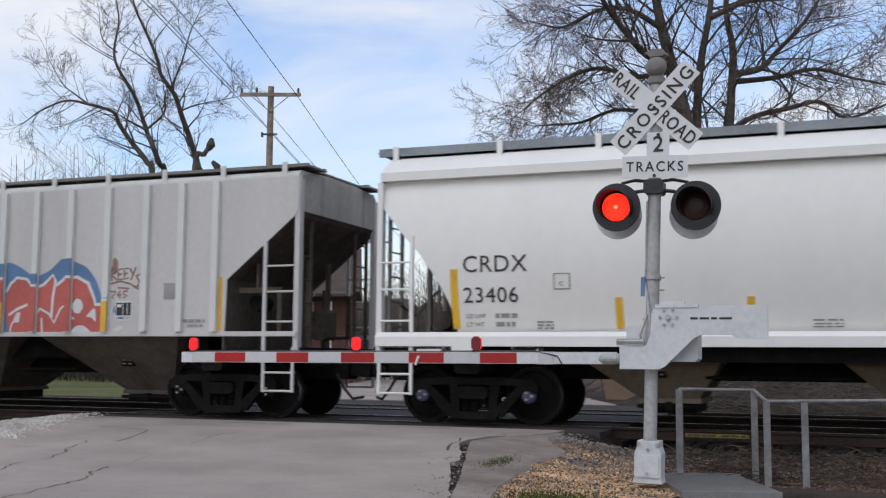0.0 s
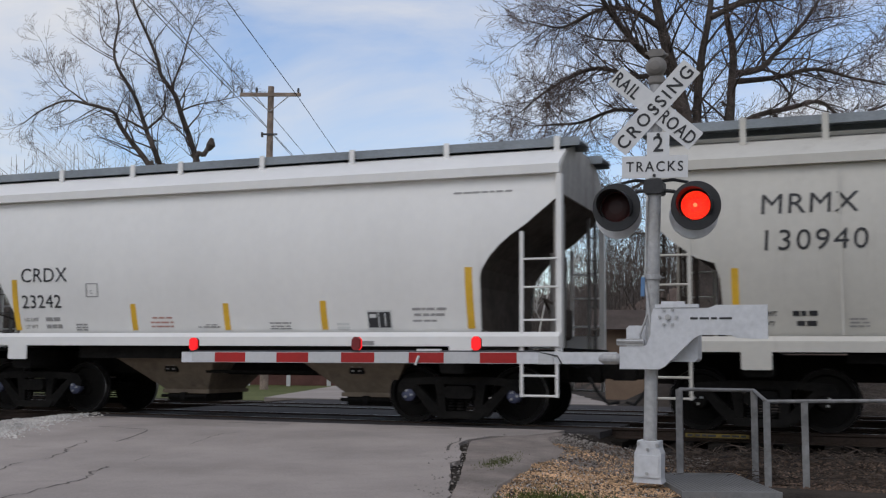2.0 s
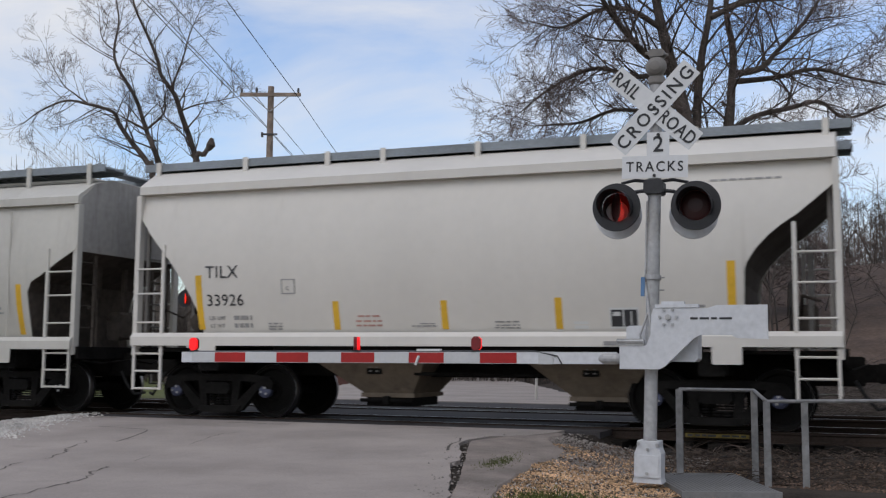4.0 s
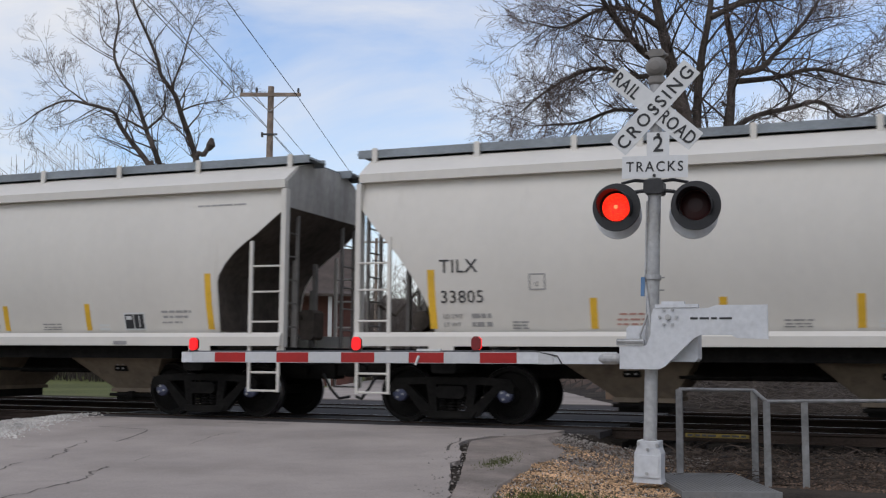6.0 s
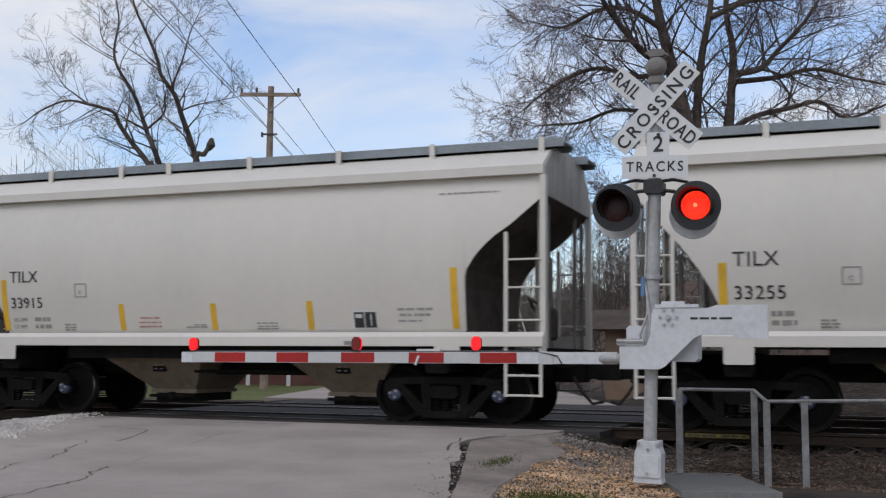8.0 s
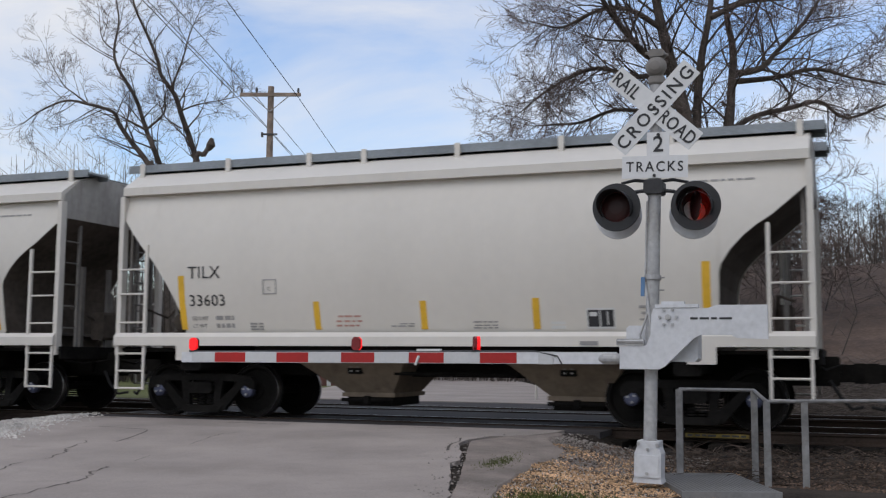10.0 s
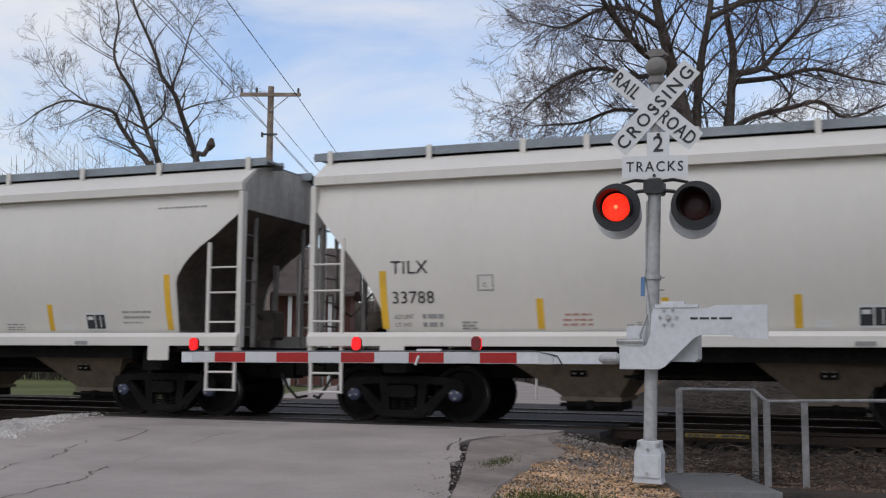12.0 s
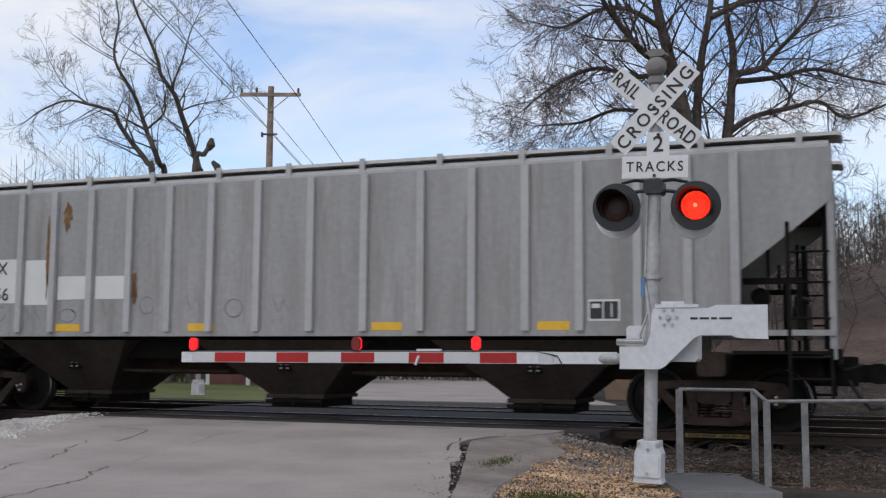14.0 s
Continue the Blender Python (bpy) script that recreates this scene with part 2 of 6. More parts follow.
# ---- shapes ----
class Shape:
    """Vertices and faces of one mesh, gathered piece by piece; mi is the material slot of what is added."""

    def __init__(self):
        self.v, self.f, self.m, self.mi = [], [], [], 0

    def add(self, verts, faces):
        k = len(self.v)
        self.v.extend(tuple(p) for p in verts)
        self.f.extend(tuple(k + i for i in q) for q in faces)
        self.m.extend([self.mi] * len(faces))
        return self

    def box(self, x0, x1, y0, y1, z0, z1, bevel=0.0):
        if bevel <= 0:
            return self.prism([(x0, z0), (x1, z0), (x1, z1), (x0, z1)], y0, y1)
        b = min(bevel, (x1 - x0) * 0.45, (z1 - z0) * 0.45)
        return self.prism([(x0 + b, z0), (x1 - b, z0), (x1, z0 + b), (x1, z1 - b), (x1 - b, z1), (x0 + b, z1), (x0, z1 - b), (x0, z0 + b)], y0, y1)

    def prism(self, pts, y0, y1):
        """A polygon in x and z (anticlockwise seen from the front, which is -y), drawn out from y0 to y1."""
        n = len(pts)
        self.add([(x, y0, z) for x, z in pts] + [(x, y1, z) for x, z in pts],
                 [tuple(range(n)), tuple(range(2 * n - 1, n - 1, -1))] + [(i, i + n, (i + 1) % n + n, (i + 1) % n) for i in range(n)])
        return self

    def prism_x(self, pts, x0, x1):
        """A polygon in y and z, drawn out along x."""
        n = len(pts)
        self.add([(x0, y, z) for y, z in pts] + [(x1, y, z) for y, z in pts],
                 [tuple(range(n - 1, -1, -1)), tuple(range(n, 2 * n))] + [(i, (i + 1) % n, (i + 1) % n + n, i + n) for i in range(n)])
        return self

    def tube(self, path, radii, seg=8, caps=True):
        path = [Vector(p) for p in path]
        if not isinstance(radii, (list, tuple)):
            radii = [radii] * len(path)
        rings = []
        side = None
        for i, p in enumerate(path):
            d = path[min(i + 1, len(path) - 1)] - path[max(i - 1, 0)]
            d.normalize()
            if side is None:
                side = d.orthogonal()
            side = (side - d * side.dot(d))
            if side.length < 1e-6:
                side = d.orthogonal()
            side.normalize()
            up = d.cross(side)
            rings.append([p + (side * math.cos(2 * math.pi * k / seg) + up * math.sin(2 * math.pi * k / seg)) * radii[i] for k in range(seg)])
        faces = []
        for i in range(len(rings) - 1):
            for k in range(seg):
                a, b = i * seg + k, i * seg + (k + 1) % seg
                faces.append((a, b, b + seg, a + seg))
        if caps:
            faces.append(tuple(range(seg - 1, -1, -1)))
            faces.append(tuple(range((len(rings) - 1) * seg, len(rings) * seg)))
        self.add([q for r in rings for q in r], faces)
        return self

    def lathe(self, prof, axis="y", seg=24, at=(0, 0, 0), caps=True):
        """prof: (radius, along) pairs turned round an axis through at."""
        n = len(prof)
        vs = []
        for r, a in prof:
            for k in range(seg):
                c, s = math.cos(2 * math.pi * k / seg) * r, math.sin(2 * math.pi * k / seg) * r
                q = (c, a, s) if axis == "y" else ((c, s, a) if axis == "z" else (a, c, s))
                vs.append((q[0] + at[0], q[1] + at[1], q[2] + at[2]))
        fs = [(i * seg + k, i * seg + (k + 1) % seg, (i + 1) * seg + (k + 1) % seg, (i + 1) * seg + k) for i in range(n - 1) for k in range(seg)]
        if caps:
            fs.append(tuple(range(seg)))
            fs.append(tuple(range(n * seg - 1, (n - 1) * seg - 1, -1)))
        self.add(vs, fs)
        return self

    def mesh(self, name, mats, smooth=False):
        me = bpy.data.meshes.new(name)
        me.from_pydata(self.v, [], self.f)
        for m in mats if isinstance(mats, (list, tuple)) else [mats]:
            me.materials.append(m)
        me.polygons.foreach_set("material_index", self.m)
        bm = bmesh.new()
        bm.from_mesh(me)
        if len(bm.faces) < 20000:
            bmesh.ops.recalc_face_normals(bm, faces=bm.faces)
            bm.to_mesh(me)
        bm.free()
        if smooth:
            me.polygons.foreach_set("use_smooth", [True] * len(me.polygons))
            me.set_sharp_from_angle(angle=radians(35))
        me.update()
        return me


def part(name, shape, mats, parent=None, label="", at=None, smooth=False):
    ob = new(name, shape.mesh(name, mats, smooth) if isinstance(shape, Shape) else shape)
    if parent is not None:
        ob.parent = parent
    if at is not None:
        ob.matrix_basis = at
    if label:
        ob["label"] = label
    return ob


def thing(name, label, category, group="", at=None, kind=""):
    ob = new(name)
    ob.empty_display_size = 0.3
    if at is not None:
        ob.matrix_basis = at
    return tagged(ob, label, category, group, kind)


def lettering(body, size, mats, wide=1.0, align="LEFT", thick=0.003, spacing=1.0, shear=0.0, name="lettering", bold=0.015):
    """A mesh of the words, in the plane of x and z, that faces -y; size is the height of the capitals."""
    cu = bpy.data.curves.new("words", "FONT")
    cu.body, cu.size, cu.extrude, cu.align_x, cu.resolution_u = body, size / 0.72, thick, align, 3
    cu.space_character, cu.shear, cu.offset = spacing, shear, bold * size
    ob = bpy.data.objects.new("words", cu)
    scene.collection.objects.link(ob)
    me = bpy.data.meshes.new_from_object(ob.evaluated_get(bpy.context.evaluated_depsgraph_get()))
    bpy.data.objects.remove(ob)
    me.transform(Matrix.Rotation(radians(90), 4, "X") @ Matrix.Diagonal((wide, 1, 1, 1)))
    me.name = name
    me.materials.clear()
    me.materials.append(mats)
    return me


def bars(rows, y, wiggle=0.0, seed=1):
    """Rows of writing that cannot be read: (x0, x1, z, height) become broken bars."""
    s, rnd = Shape(), random.Random(seed)
    for x0, x1, z, h in rows:
        x = x0
        while x < x1 - 0.02:
            w = min(rnd.uniform(0.05, 0.16), x1 - x)
            if y is not None:
                s.box(x, x + w, y, y + 0.004, z, z + h)
            else:
                ya, yb = -side_y(z) - 0.007, -side_y(z + h) - 0.007
                s.add([(x, ya, z), (x + w, ya, z), (x + w, yb, z + h), (x, yb, z + h), (x, ya + 0.012, z), (x + w, ya + 0.012, z), (x + w, yb + 0.012, z + h), (x, yb + 0.012, z + h)],
                      [(0, 1, 2, 3), (0, 4, 5, 1), (3, 2, 6, 7), (0, 3, 7, 4), (1, 5, 6, 2)])
            x += w + rnd.uniform(0.015, 0.04)
    return s


# ---- ground ----
def cut(points, u):
    for (a, za), (b, zb) in zip(points, points[1:]):
        if a <= u <= b:
            return za + (zb - za) * (u - a) / (b - a)
    return points[-1][1]


TRACK_1, TRACK_2 = 17.32, 21.4
ROAD_L, ROAD_R = -13.1, -3.55


def lie(x, y):
    """Height of the ground: the rail heads are at 0."""
    n = noise.noise(Vector((x * 0.35, y * 0.35, 0))) * 0.05
    if y < 15.6:
        road = -0.005 - 0.19 * min(1.0, (15.6 - y) / 4.6) - 0.02 * max(0.0, min(11.0 - y, 12.0))
    elif y < 24.5:
        road = -0.01
    else:
        road = -0.01 - 0.006 * min(y - 24.5, 40)
    off = max(ROAD_L - x, x - ROAD_R, 0.0)
    k = min(1.0, off / 1.2)
    side = road - 0.10 * k + n * k
    if y > 25 and x > -5.5:
        side += 0.75 * min(1.0, (y - 25) / 2.5) * min(1.0, (x + 5.5) / 1.5)
    if y > 29:
        # the wooded bank beyond the tracks
        k2 = max(0.0, min(1.0, (x + 3.1 + 0.36 * (y - 24.6)) / 5.0))
        side += 4.6 * k2 * k2 * (3 - 2 * k2) * min(1.0, (y - 29) / 17) + 3 * n * k2
    if 14.6 < y < 24.4:
        side = road - 0.02 - 0.26 * min(1.0, off / 0.35)
    elif y < 14.6 and x > ROAD_R:
        side -= 0.16 * k * max(0.0, 1 - abs(y - 13.6) / 2.2)
    return side


def span(a, b, fine0, fine1, step, coarse):
    v, x = [], a
    while x < b:
        v.append(x)
        x += step if fine0 <= x < fine1 else coarse * (1 + 0.02 * max(0, abs(x) - 30))
    return v + [b]


def ground():
    xs, ys = span(-900, 900, -22, 10, 0.3, 3.0), span(-200, 1500, 4, 30, 0.3, 3.0)
    s = Shape()
    nx = len(xs)
    s.v = [(x, y, lie(x, y) - (0.03 if ROAD_L + 0.1 < x < ROAD_R - 0.1 else 0)) for y in ys for x in xs]
    s.f = [(j * nx + i, j * nx + i + 1, (j + 1) * nx + i + 1, (j + 1) * nx + i) for j in range(len(ys) - 1) for i in range(nx - 1)]
    s.m = [1 if -5 < ys[f[0] // nx] < (130 if xs[f[0] % nx] > -9.6 - 0.36 * max(0, ys[f[0] // nx] - 24.6) else 25.5) else 0 for f in s.f]
    s.m = [2 if 27.5 < ys[f[0] // nx] < 130 and xs[f[0] % nx] > -3.6 - 0.36 * (ys[f[0] // nx] - 24.6) else m for f, m in zip(s.f, s.m)]
    tagged(part("ground", s, [M["field"], M["soil"], M["bank"]], smooth=True), "dark soil by the tracks, field grass and a brown leafy bank", "ground", kind="structure")


EDGE = [(-40, -2.4), (7, -3.0), (9.2, -3.48), (10.4, -3.82), (12.7, -4.55), (13.7, -4.85), (14.3, -4.6), (15.0, -4.15), (16.4, -3.75)]


def strip(name, x0, x1, y0, y1, mats, lift, label, ragged=0.0, step=0.35, thick=0.05, edge=None):
    s = Shape()
    nx, ny = max(2, int((x1 - x0) / step)), max(2, int((y1 - y0) / step))
    for j in range(ny + 1):
        y = y0 + (y1 - y0) * j / ny
        el = noise.noise(Vector((y * 0.9, 3.1, 0))) * ragged
        er = noise.noise(Vector((y * 0.9, 9.7, 0))) * ragged + noise.noise(Vector((y * 3.1, 1.7, 0))) * ragged * 0.4
        for i in range(nx + 1):
            xr = cut(edge, y) if edge else x1
            x = x0 + el + (xr + er - x0 - el) * i / nx
            s.v.append((x, y, (lie(min(max(x, ROAD_L), ROAD_R), y) if y0 < 24 else -0.01 - 0.006 * min(y - 24.5, 40)) + lift))
    n = (nx + 1) * (ny + 1)
    s.v += [(x, y, z - thick - 0.12) for x, y, z in s.v[:n]]
    for j in range(ny):
        for i in range(nx):
            a = j * (nx + 1) + i
            s.f.append((a, a + 1, a + nx + 2, a + nx + 1))
    for j in range(ny):
        for a in (j * (nx + 1), j * (nx + 1) + nx):
            s.f.append((a, a + nx + 1, a + nx + 1 + n, a + n))
    for i in range(nx):
        for a in (i, ny * (nx + 1) + i):
            s.f.append((a, a + 1, a + 1 + n, a + n))
    s.m = [0] * len(s.f)
    return tagged(part(name, s, mats), label, "road", kind="structure")


def cracks(road):
    rnd = random.Random(5)
    runs = [([(-11.2, 13.8), (-10.7, 13.9), (-9.8, 13.7), (-9.3, 12.2)], 0.018), ([(-9.5, 12.3), (-9.2, 12.75)], 0.014), ([(-8.9, 10.4), (-9.2, 11.0), (-9.4, 11.4), (-9.8, 12.2)], 0.016),
            ([(-6.9, 7.2), (-7.1, 7.9), (-7.2, 8.6), (-7.3, 9.1), (-7.6, 9.6), (-7.75, 10.0)], 0.02), ([(-8.4, 9.0), (-8.8, 9.6), (-8.9, 10.0)], 0.014), ([(-8.2, 12.2), (-8.5, 13.5), (-8.3, 13.8)], 0.008),
            ([(-7.75, 10.5), (-8.0, 11.2)], 0.01), ([(-9.4, 15.2), (-8.3, 15.25)], 0.03), ([(-12.4, 15.4), (-11.7, 15.35)], 0.03), ([(-6.2, 15.3), (-5.6, 15.3)], 0.03), ([(-4.7, 12.6), (-5.0, 14.0)], 0.02)]
    for line, w in runs:
        s, pts = Shape(), []
        for (xa, ya), (xb, yb) in zip(line, line[1:]):
            for i in range(4):
                f = i / 4
                pts.append((xa + (xb - xa) * f + rnd.uniform(-0.05, 0.05), ya + (yb - ya) * f + rnd.uniform(-0.06, 0.06)))
        pts.append(line[-1])
        n = len(pts) - 1
        vs = []
        for i, (x, y) in enumerate(pts):
            d = Vector(pts[min(i + 1, n)]) - Vector(pts[max(i - 1, 0)])
            d.normalize()
            ww = w * rnd.uniform(0.2, 0.95)
            for sgn in (-1, 1):
                px, py = x - d.y * ww * sgn, y + d.x * ww * sgn
                vs.append((px, py, lie(px, py) + 0.0225))
        s.add(vs, [(2 * i, 2 * i + 1, 2 * i + 3, 2 * i + 2) for i in range(n)])
        part("crack", s, M["crack"], road)


def rail_line(y, group):
    pr = [(-0.07, -0.17), (0.07, -0.17), (0.07, -0.155), (0.012, -0.13), (0.012, -0.05), (0.037, -0.035), (0.037, -0.006), (0.028, 0.0), (-0.028, 0.0), (-0.037, -0.006), (-0.037, -0.035), (-0.012, -0.05), (-0.012, -0.13), (-0.07, -0.155)]
    s = Shape()
    s.prism_x([(y + a, b) for a, b in pr], -160, 120)
    s.mi = 1
    s.add([(-160, y - 0.026, 0.002), (120, y - 0.026, 0.002), (120, y + 0.026, 0.002), (-160, y + 0.026, 0.002)], [(0, 1, 2, 3)])
    return tagged(part("rail", s, [M["rail"], M["rail_top"]]), "rusty steel rail with a worn bright head", "rail", group)


def tracks():
    for yc, g in ((TRACK_1, "rails of the near track"), (TRACK_2, "rails of the far track")):
        for k in (-1, 1):
            rail_line(yc + k * 0.755, g)
        tie = tagged(part("railroad_tie", Shape().box(-0.11, 0.11, -1.3, 1.3, -0.10, 0.07, 0.012), M["tie"]), "dark creosoted wooden tie bedded in ballast", "tie", "ties under the rails")
        first = True
        for i in range(-40, 44):
            x = i * 0.5 + 0.2
            if ROAD_L - 0.2 < x < ROAD_R + 0.2:
                continue
            m = pose(x + random.uniform(-0.04, 0.04), yc + random.uniform(-0.05, 0.05), -0.245, rz=random.uniform(-1.5, 1.5))
            if first:
                tie.matrix_basis, first = m, False
            else:
                copy_thing(tie, m)


def scatter(name, n, where, size, mats, label, category, kind_of="stone", seed=3, flat=0.6, tall=None):
    rnd, s = random.Random(seed), Shape()
    for _ in range(n):
        got = where(rnd)
        if got is None:
            continue
        x, y = got
        z = lie(x, y) + (0.02 if ROAD_L < x < cut(EDGE, min(y, 16.3)) else 0.0)
        r = rnd.uniform(*size)
        if kind_of == "stone":
            a = rnd.uniform(0, 6.28)
            vs = []
            for k in range(5):
                t = a + k * 1.2566
                vs.append((x + math.cos(t) * r * rnd.uniform(0.7, 1.2), y + math.sin(t) * r * rnd.uniform(0.7, 1.2), z - 0.2 * r))
            vs.append((x + rnd.uniform(-0.4, 0.4) * r, y + rnd.uniform(-0.4, 0.4) * r, z + r * flat * rnd.uniform(0.6, 1.5)))
            vs.append((x + rnd.uniform(-0.7, 0.7) * r, y + rnd.uniform(-0.7, 0.7) * r, z + r * flat * rnd.uniform(0.4, 1.1)))
            s.add(vs, [(0, 1, 5), (1, 2, 5), (2, 3, 6, 5), (3, 4, 6), (4, 0, 5, 6)])
        elif kind_of == "stick":
            a, e = rnd.uniform(0, 6.28), rnd.uniform(-0.12, 0.45)
            d = Vector((math.cos(a) * math.cos(e), math.sin(a) * math.cos(e), math.sin(e))) * r
            p = Vector((x, y, z + rnd.uniform(0.0, tall or 0.12)))
            q = p + d * 0.5 + Vector((rnd.uniform(-.1, .1), rnd.uniform(-.1, .1), rnd.uniform(-.05, .08))) * r
            w = rnd.uniform(0.0025, 0.008)
            s.tube([p, q, p + d], [w, w * 0.8, w * 0.4], 3, False)
        else:
            a, b = rnd.uniform(0, 6.28), rnd.uniform(0.2, 0.7)
            w = 0.006
            p, o = Vector((x, y, z - 0.005)), Vector((math.cos(a), math.sin(a), 0))
            tip = p + o * r * b + Vector((0, 0, r))
            c = Vector((-o.y, o.x, 0)) * w
            s.add([p - c, p + c, (p + tip) * 0.5 + c + Vector((0, 0, 0.1 * r)), tip], [(0, 1, 2), (0, 2, 3)])
    return tagged(part(name, s, mats), label, category, kind="stuff")


SHOULDER = [(-40, 0.4), (8, 0.42), (10, 0.55), (11.5, 0.85), (12.6, 1.25), (13.4, 1.5), (14.2, 0.9), (15.2, 0.2), (16.4, 0.2)]


def shoulder():
    """Broken asphalt beside the road, parted from it by a dark crevice."""
    s, n, rows = Shape(), 10, 60
    for j in range(rows + 1):
        y = 6.0 + 9.2 * j / rows
        a = cut(EDGE, y) + 0.10 + 0.04 * noise.noise(Vector((y * 2.3, 5.0, 0)))
        b = cut(EDGE, y) + cut(SHOULDER, y) + 0.12 * noise.noise(Vector((y * 1.7, 8.0, 0)))
        for i in range(n + 1):
            x = a + (max(b, a + 0.05) - a) * i / n
            s.v.append((x, y, lie(x, y) + (0.022 if i < n else -0.03) + 0.006 * noise.noise(Vector((x * 3, y * 3, 0)))))
    s.f = [(j * (n + 1) + i, j * (n + 1) + i + 1, (j + 1) * (n + 1) + i + 1, (j + 1) * (n + 1) + i) for j in range(rows) for i in range(n)]
    s.m = [0] * len(s.f)
    tagged(part("road_shoulder", s, M["shoulder"], smooth=True), "broken grey-brown asphalt shoulder beside the road", "pavement", kind="structure")


def place_ground():
    ground()
    shoulder()
    road = strip("road", ROAD_L, ROAD_R, -30, 15.62, M["asphalt"], 0.02, "pale worn asphalt road with thin dark cracks", 0.2, 0.25, edge=EDGE)
    cracks(road)
    far = strip("road_beyond", -4.6, 4.6, 24.6, 80, M["asphalt"], 0.02, "pale asphalt road beyond the tracks", 0.2, 0.8)
    for v in far.data.vertices:
        v.co.x += -9.6 - 0.36 * (v.co.y - 24.6)
    for y0, y1 in ((15.62, TRACK_1 - 0.80), (TRACK_1 - 0.63, TRACK_1 + 0.63), (TRACK_1 + 0.80, TRACK_2 - 0.80), (TRACK_2 - 0.63, TRACK_2 + 0.63), (TRACK_2 + 0.80, 24.6)):
        strip("crossing_surface", ROAD_L + 0.1, ROAD_R + 0.12, y0, y1, M["asphalt_dark"], 0.004, "dark asphalt crossing surface between the rails", 0.0, 0.5)
    tracks()
    rnd_off = lambda r, a, b, c, d: (r.uniform(a, b), r.uniform(c, d))
    scatter("ballast", 5200, lambda r: rnd_off(r, ROAD_R + 0.15, 9, 14.7, 24.2), (0.03, 0.07), M["stones"], "dark crushed stone ballast round the ties", "ballast", seed=4)
    scatter("ballast_beyond_road", 2600, lambda r: rnd_off(r, -34, ROAD_L - 0.1, 14.5, 24.2), (0.03, 0.075), M["stones"], "dark crushed stone ballast beside the crossing", "ballast", seed=6)
    scatter("pale_gravel", 4200, lambda r: (lambda b: (-12.75 - b * 0.45 + r.gauss(0, 0.35), 14.4 + b))(r.uniform(-2.4, 2.2)), (0.012, 0.035), M["pale_stones"], "pale crushed gravel at the edge of the road", "gravel", seed=7)
    def patch(r):
        x, y = r.uniform(-4.2, -1.2), r.uniform(8.5, 13.9)
        return (x, y) if noise.noise(Vector((x * 1.2, y * 0.8, 4))) > -0.3 and x > cut(EDGE, y) + cut(SHOULDER, y) - 0.22 + 0.4 * noise.noise(Vector((y * 1.6, x * 1.6, 0))) else None
    scatter("leaf_litter", 21000, patch, (0.008, 0.026), M["gravel"], "orange-brown gravel mixed with dead leaves", "gravel", seed=8, flat=0.5)
    scatter("edge_gravel", 1800, lambda r: (lambda y: (cut(EDGE, y) + r.gauss(0.35, 0.22), y))(r.uniform(7.5, 15.3)), (0.007, 0.022), M["edge"], "loose grey gravel along the broken road edge", "gravel", seed=9)
    scatter("grey_gravel", 4200, lambda r: rnd_off(r, -4.3, -1.7, 12.2, 14.6), (0.008, 0.028), M["edge"], "loose grey stones and grit beside the crossing", "gravel", seed=21)
    scatter("dead_brush", 3600, lambda r: rnd_off(r, -2.2, 6, 12.2, 15.2), (0.06, 0.34), M["sticks"], "tangle of dead sticks and weeds in the ditch", "brush", "stick", seed=10, tall=0.16)
    scatter("ditch_leaves", 8000, lambda r: rnd_off(r, -3.2, 5, 12.0, 15.2), (0.012, 0.04), M["leaf"], "brown dead leaves on the ditch floor", "leaves", seed=12, flat=0.4)
    scatter("pale_chips", 3200, patch, (0.008, 0.02), M["pale_stones"], "pale stone chips among the dead leaves", "gravel", seed=18)
    scatter("brown_leaves", 1600, patch, (0.012, 0.03), M["leaf"], "dark brown dead leaves on the verge", "leaves", seed=19, flat=0.5)
    scatter("track_weeds", 4200, lambda r: rnd_off(r, -3.4, 7, 24.3, 28.5), (0.3, 0.8), M["brush"], "dead brown weeds beyond the tracks", "brush", "stick", seed=20, tall=0.45)
    def tufts(r):
        k = r.random()
        return (r.gauss(-2.5, 0.25), r.gauss(9.6, 0.35)) if k < 0.75 else (r.gauss(-3.75, 0.08), r.gauss(11.8, 0.3))
    scatter("grass_tufts", 5200, tufts, (0.02, 0.055), M["grass"], "short green grass on the verge", "grass", "blade", seed=13)


place_ground()


# ---- train ----
SIDE = 1.6                      # from the middle of the track to a car's side
PITCHES = 12.98                 # coupled length of a short hopper car


def side_y(z):
    """The side sheets bulge a little."""
    return SIDE - 0.19 * ((z - 2.75) / 1.2) ** 2


